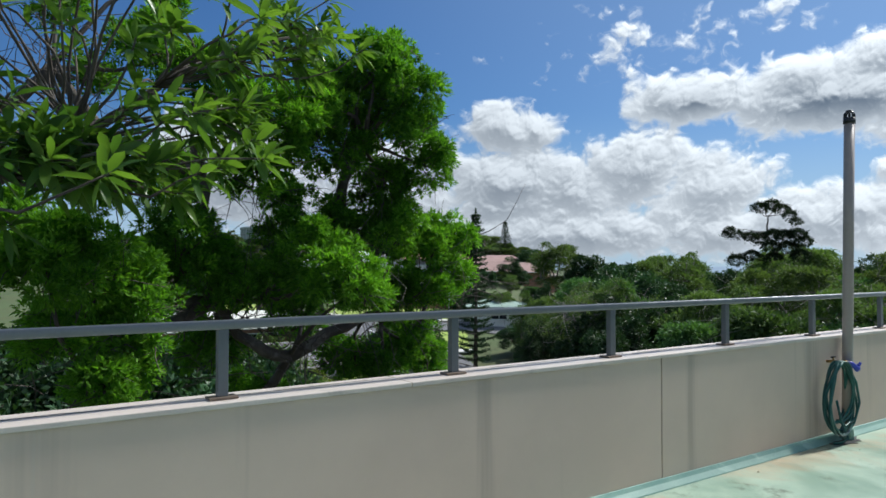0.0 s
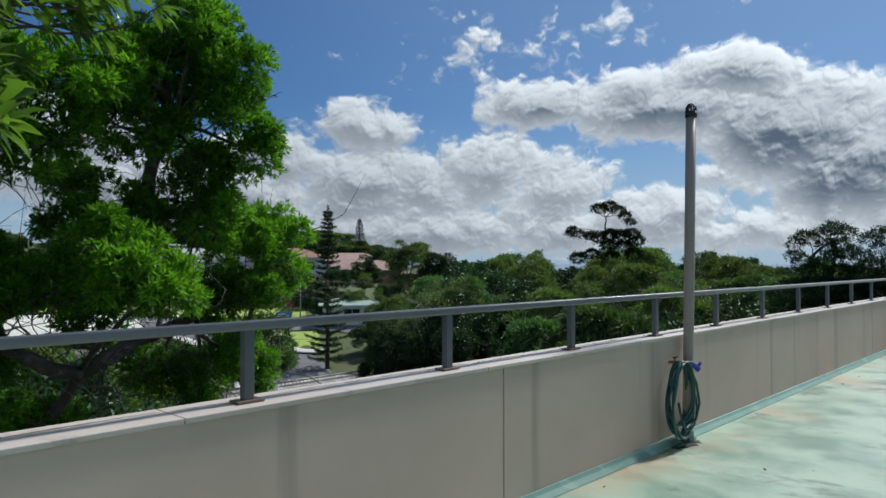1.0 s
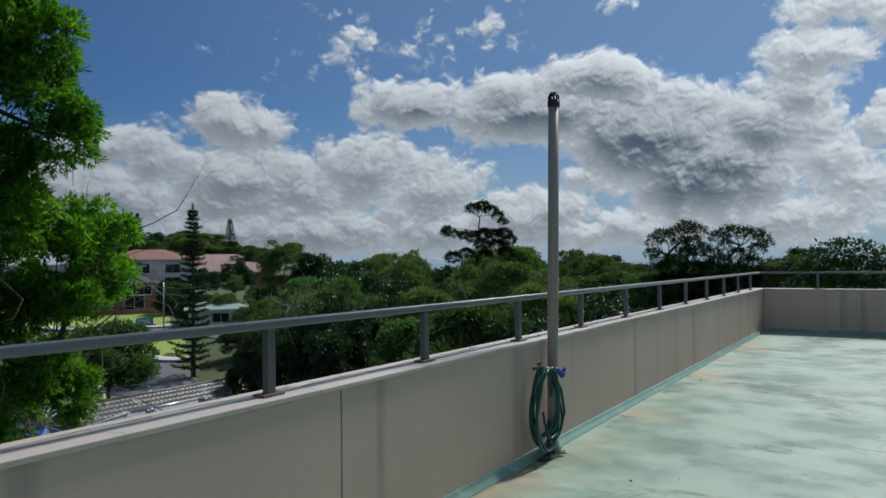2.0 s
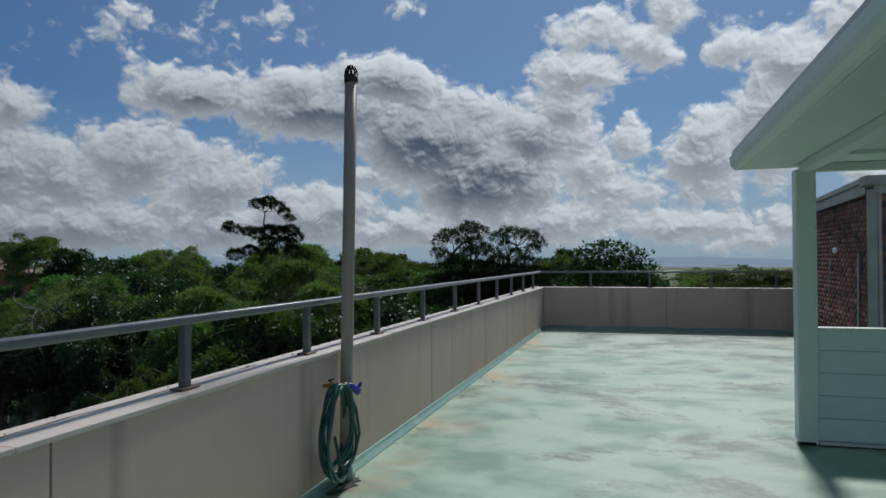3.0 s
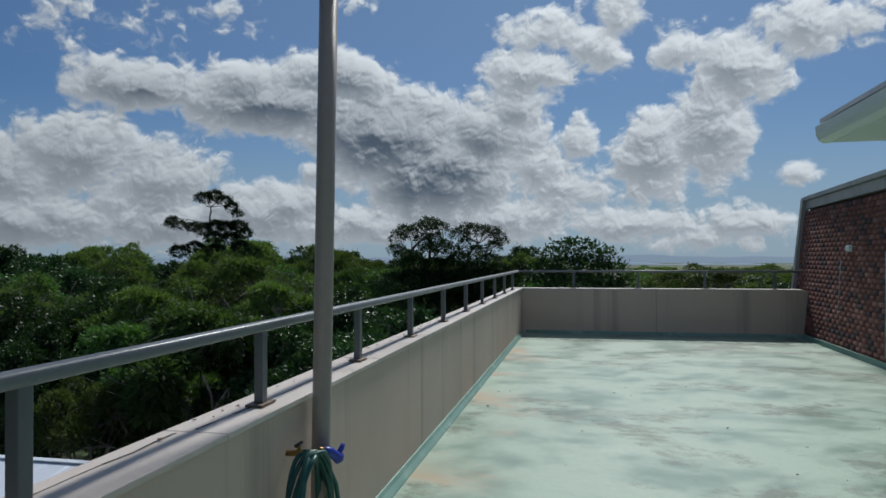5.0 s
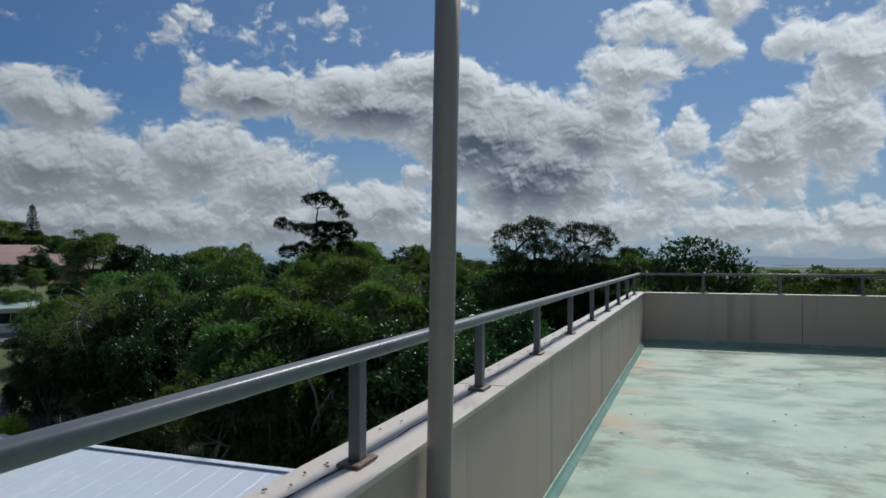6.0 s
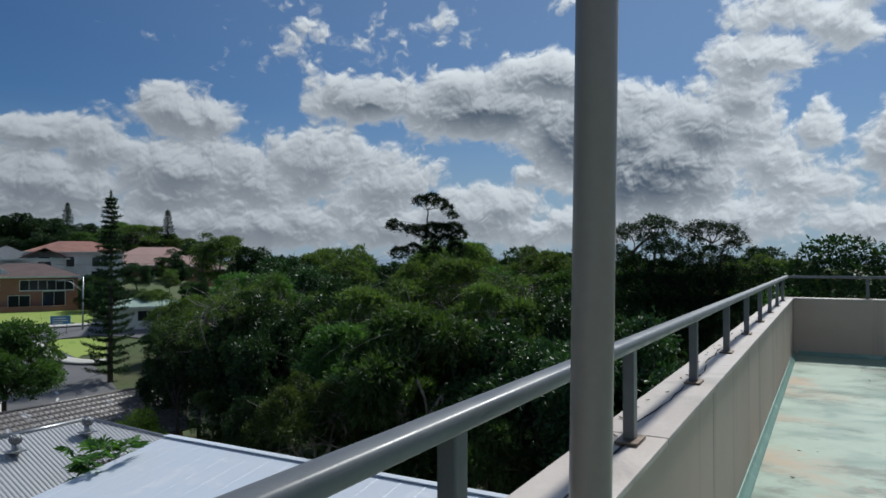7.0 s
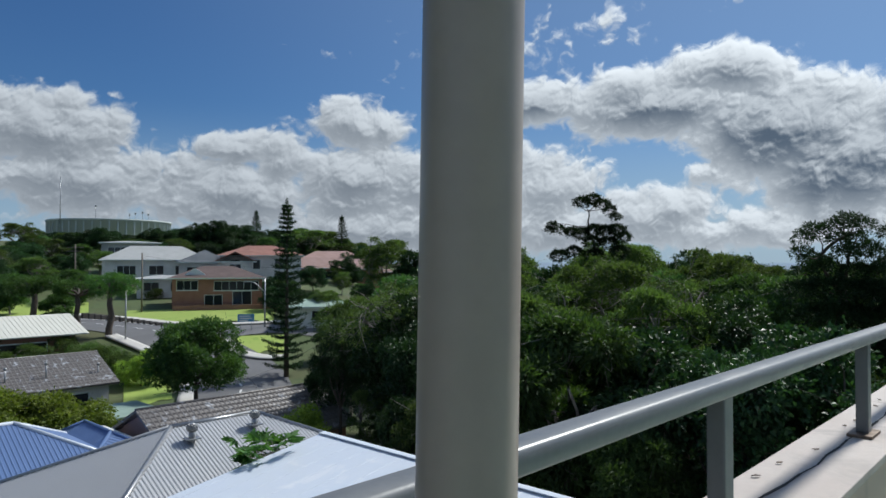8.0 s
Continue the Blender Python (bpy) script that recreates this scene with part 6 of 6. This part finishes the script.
    def pole(label, az, d, top, arm=None, mat="timber", r=0.14):
        x, y, _ = spot(az, d)
        g = height(x, y)
        p = thing("street_lamp" if arm == "lamp" else "power_pole", label, "pole", "street poles", place=(x, y, g), turn=az - 90)
        part("pole", tube(bmesh.new(), [(0, 0, -0.5), (0, 0, top - g)], [r, r * 0.7], 10), mat, p)
        if arm == "cross":
            for z in (0.5, 1.1):
                part("crossarm", boxed(-1.2, -0.06, top - g - z - 0.06, 1.2, 0.06, top - g - z + 0.06), mat, p)
        if arm == "lamp":
            part("arm", tube(bmesh.new(), [(0, 0, top - g - 1.6), (-1.2, 0, top - g - 0.5), (-2.0, 0, top - g - 0.3)], 0.05, 8), "steel", p)
            part("lamp_head", boxed(-2.5, -0.14, top - g - 0.4, -1.9, 0.14, top - g - 0.24, bevel=0.03), "steel", p)
    pole("tall timber power pole with crossarms among the trees", 160.9, 126, 4.6, "cross")
    pole("grey timber power pole beside the lawn", 156.4, 104, 3.0)
    pole("short grey pole beside the road", 157.5, 82, -1.4, None, "steel", 0.1)
    pole("street lamp with a curved arm at the corner", 147.3, 86, -0.3, "lamp", "steel", 0.1)
    # blue street sign
    x, y, _ = spot(148.75, 84.5)
    g = height(x, y)
    s = thing("road_sign", "blue road sign with white bars on two posts", "sign", place=(x, y, g), turn=58)
    part("panel", boxed(-0.95, -0.03, 1.15, 0.95, 0.03, 2.05, bevel=0.01), "sign", s)
    for z, w0, w1 in ((1.8, -0.75, 0.5), (1.55, -0.75, 0.7), (1.3, -0.75, 0.2)):
        part("bar", boxed(w0, -0.042, z - 0.06, w1, -0.031, z + 0.06), "line", s)
    for q in (-0.6, 0.6):
        part("post", tube(bmesh.new(), [(q, 0.06, -0.3), (q, 0.06, 2.0)], 0.04, 8), "steel", s)
    # timber pole and overhead wires
    x, y, _ = spot(153.0, 75)
    w = thing("overhead_wire", "thin dark overhead wires across the street", "wire")
    for k, (a, b) in enumerate(((spot(156.4, 104, 2.6), spot(142, 96, 1.2)), (spot(155.5, 40, -5.4), spot(143, 52, -4.4)))):
        pts = [(a[0] + (b[0] - a[0]) * i / 12, a[1] + (b[1] - a[1]) * i / 12, a[2] + (b[2] - a[2]) * i / 12 - 0.8 * math.sin(math.pi * i / 12)) for i in range(13)]
        part("wire", tube(bmesh.new(), pts, 0.012, 4), "black", w)


build_near_houses()
build_hill()
build_street()


# ---- litter on the deck and coping ----
def build_litter():
    rng = random.Random(17)
    def bit(x, y, z, s):
        bm = bmesh.new()
        pts = []
        for i in range(6):
            a = 2 * math.pi * i / 6
            pts.append(bm.verts.new((math.cos(a) * s * rng.uniform(0.6, 1.2), math.sin(a) * s * 0.45, rng.uniform(0.0, 0.3) * s)))
        bm.faces.new(pts)
        solid(bm, 0.002)
        ob = part("dry_leaf", bm, "leafbits")
        ob.matrix_world = pose(x, y, z + 0.004, 0, 0, rng.uniform(0, 360))
        tagged(ob, "small curled dry brown leaf lying loose", "leaf", "fallen leaves")
    for i in range(46):
        bit(rng.uniform(0.15, 5.3), rng.uniform(-1.5, 11.5), 0.0, rng.uniform(0.006, 0.02))
    for i in range(34):
        bit(rng.uniform(-0.23, -0.16), rng.uniform(-3.0, 6.0), 0.974, rng.uniform(0.006, 0.016))


build_litter()


# ---- bricks of the stair room ----
def build_bricks():
    room, X, Y0, Y1, H, lean = ROOM
    rng = random.Random(23)
    meshes = {}
    for mat in ("brick", "brick_light", "brick_dark"):
        bm = boxed(-0.115, -0.012, -0.038, 0.115, 0.012, 0.038, bevel=0.004)
        me = bpy.data.meshes.new("brick")
        bm.to_mesh(me)
        bm.free()
        me.materials.append(MAT[mat])
        meshes[mat] = me
    for row in range(31):
        z = 0.05 + row * 0.086
        if z > H - 0.2:
            break
        x = X + 0.165 - (0.12 if row % 2 else 0.0)
        while x < XE - 0.3:
            cx, half = x + 0.12, 0.115
            if x < X + 0.165:
                cx = X + 0.165 + 0.055
            inside = 6.08 - 0.05 < cx + 0.11 and cx - 0.11 < 6.95 + 0.05 and z < 2.38
            if not inside and cx < 7.6:
                ob = new("brick", meshes[rng.choice(("brick", "brick", "brick", "brick_light", "brick_dark"))])
                ob.parent = room
                ob.matrix_world = pose(cx, Y0 + 0.012, z) @ Matrix.Diagonal((0.5 if x < X + 0.165 else 1, 1, 1, 1))
            x += 0.24
    # the battered west face, too far to tell its bricks apart singly
    for mat, share in (("brick", 0), ("brick_light", 1), ("brick_dark", 2)):
        v, q = [], []
        rr = random.Random(29)
        for row in range(31):
            z = 0.05 + row * 0.086
            if z > H - 0.2:
                break
            y = Y0 + 0.1 - (0.12 if row % 2 else 0.0)
            while y < Y1 - 0.1:
                pick = rr.choice((0, 0, 0, 1, 0, 2))
                a, b = max(y, Y0 + 0.07), y + 0.23
                if pick == share:
                    o = len(v)
                    for yy in (a, b):
                        f = (yy - Y0) / (Y1 - Y0)
                        slope = (0.06 + (lean - 0.06) * f) / H
                        for zz, out in ((z - 0.038, 0.085), (z - 0.038, -0.010), (z + 0.038, -0.010), (z + 0.038, 0.085)):
                            v.append((X + 0.02 + slope * zz + out, yy, zz))
                    q += [(o + 1, o + 2, o + 6, o + 5), (o, o + 1, o + 5, o + 4), (o + 2, o + 3, o + 7, o + 6), (o, o + 3, o + 2, o + 1), (o + 4, o + 5, o + 6, o + 7)]
                y += 0.24
        ob = new("brickwork", fast_mesh("brickwork", v, q, mat))
        ob.parent, ob["kind"] = room, "stuff"


build_bricks()
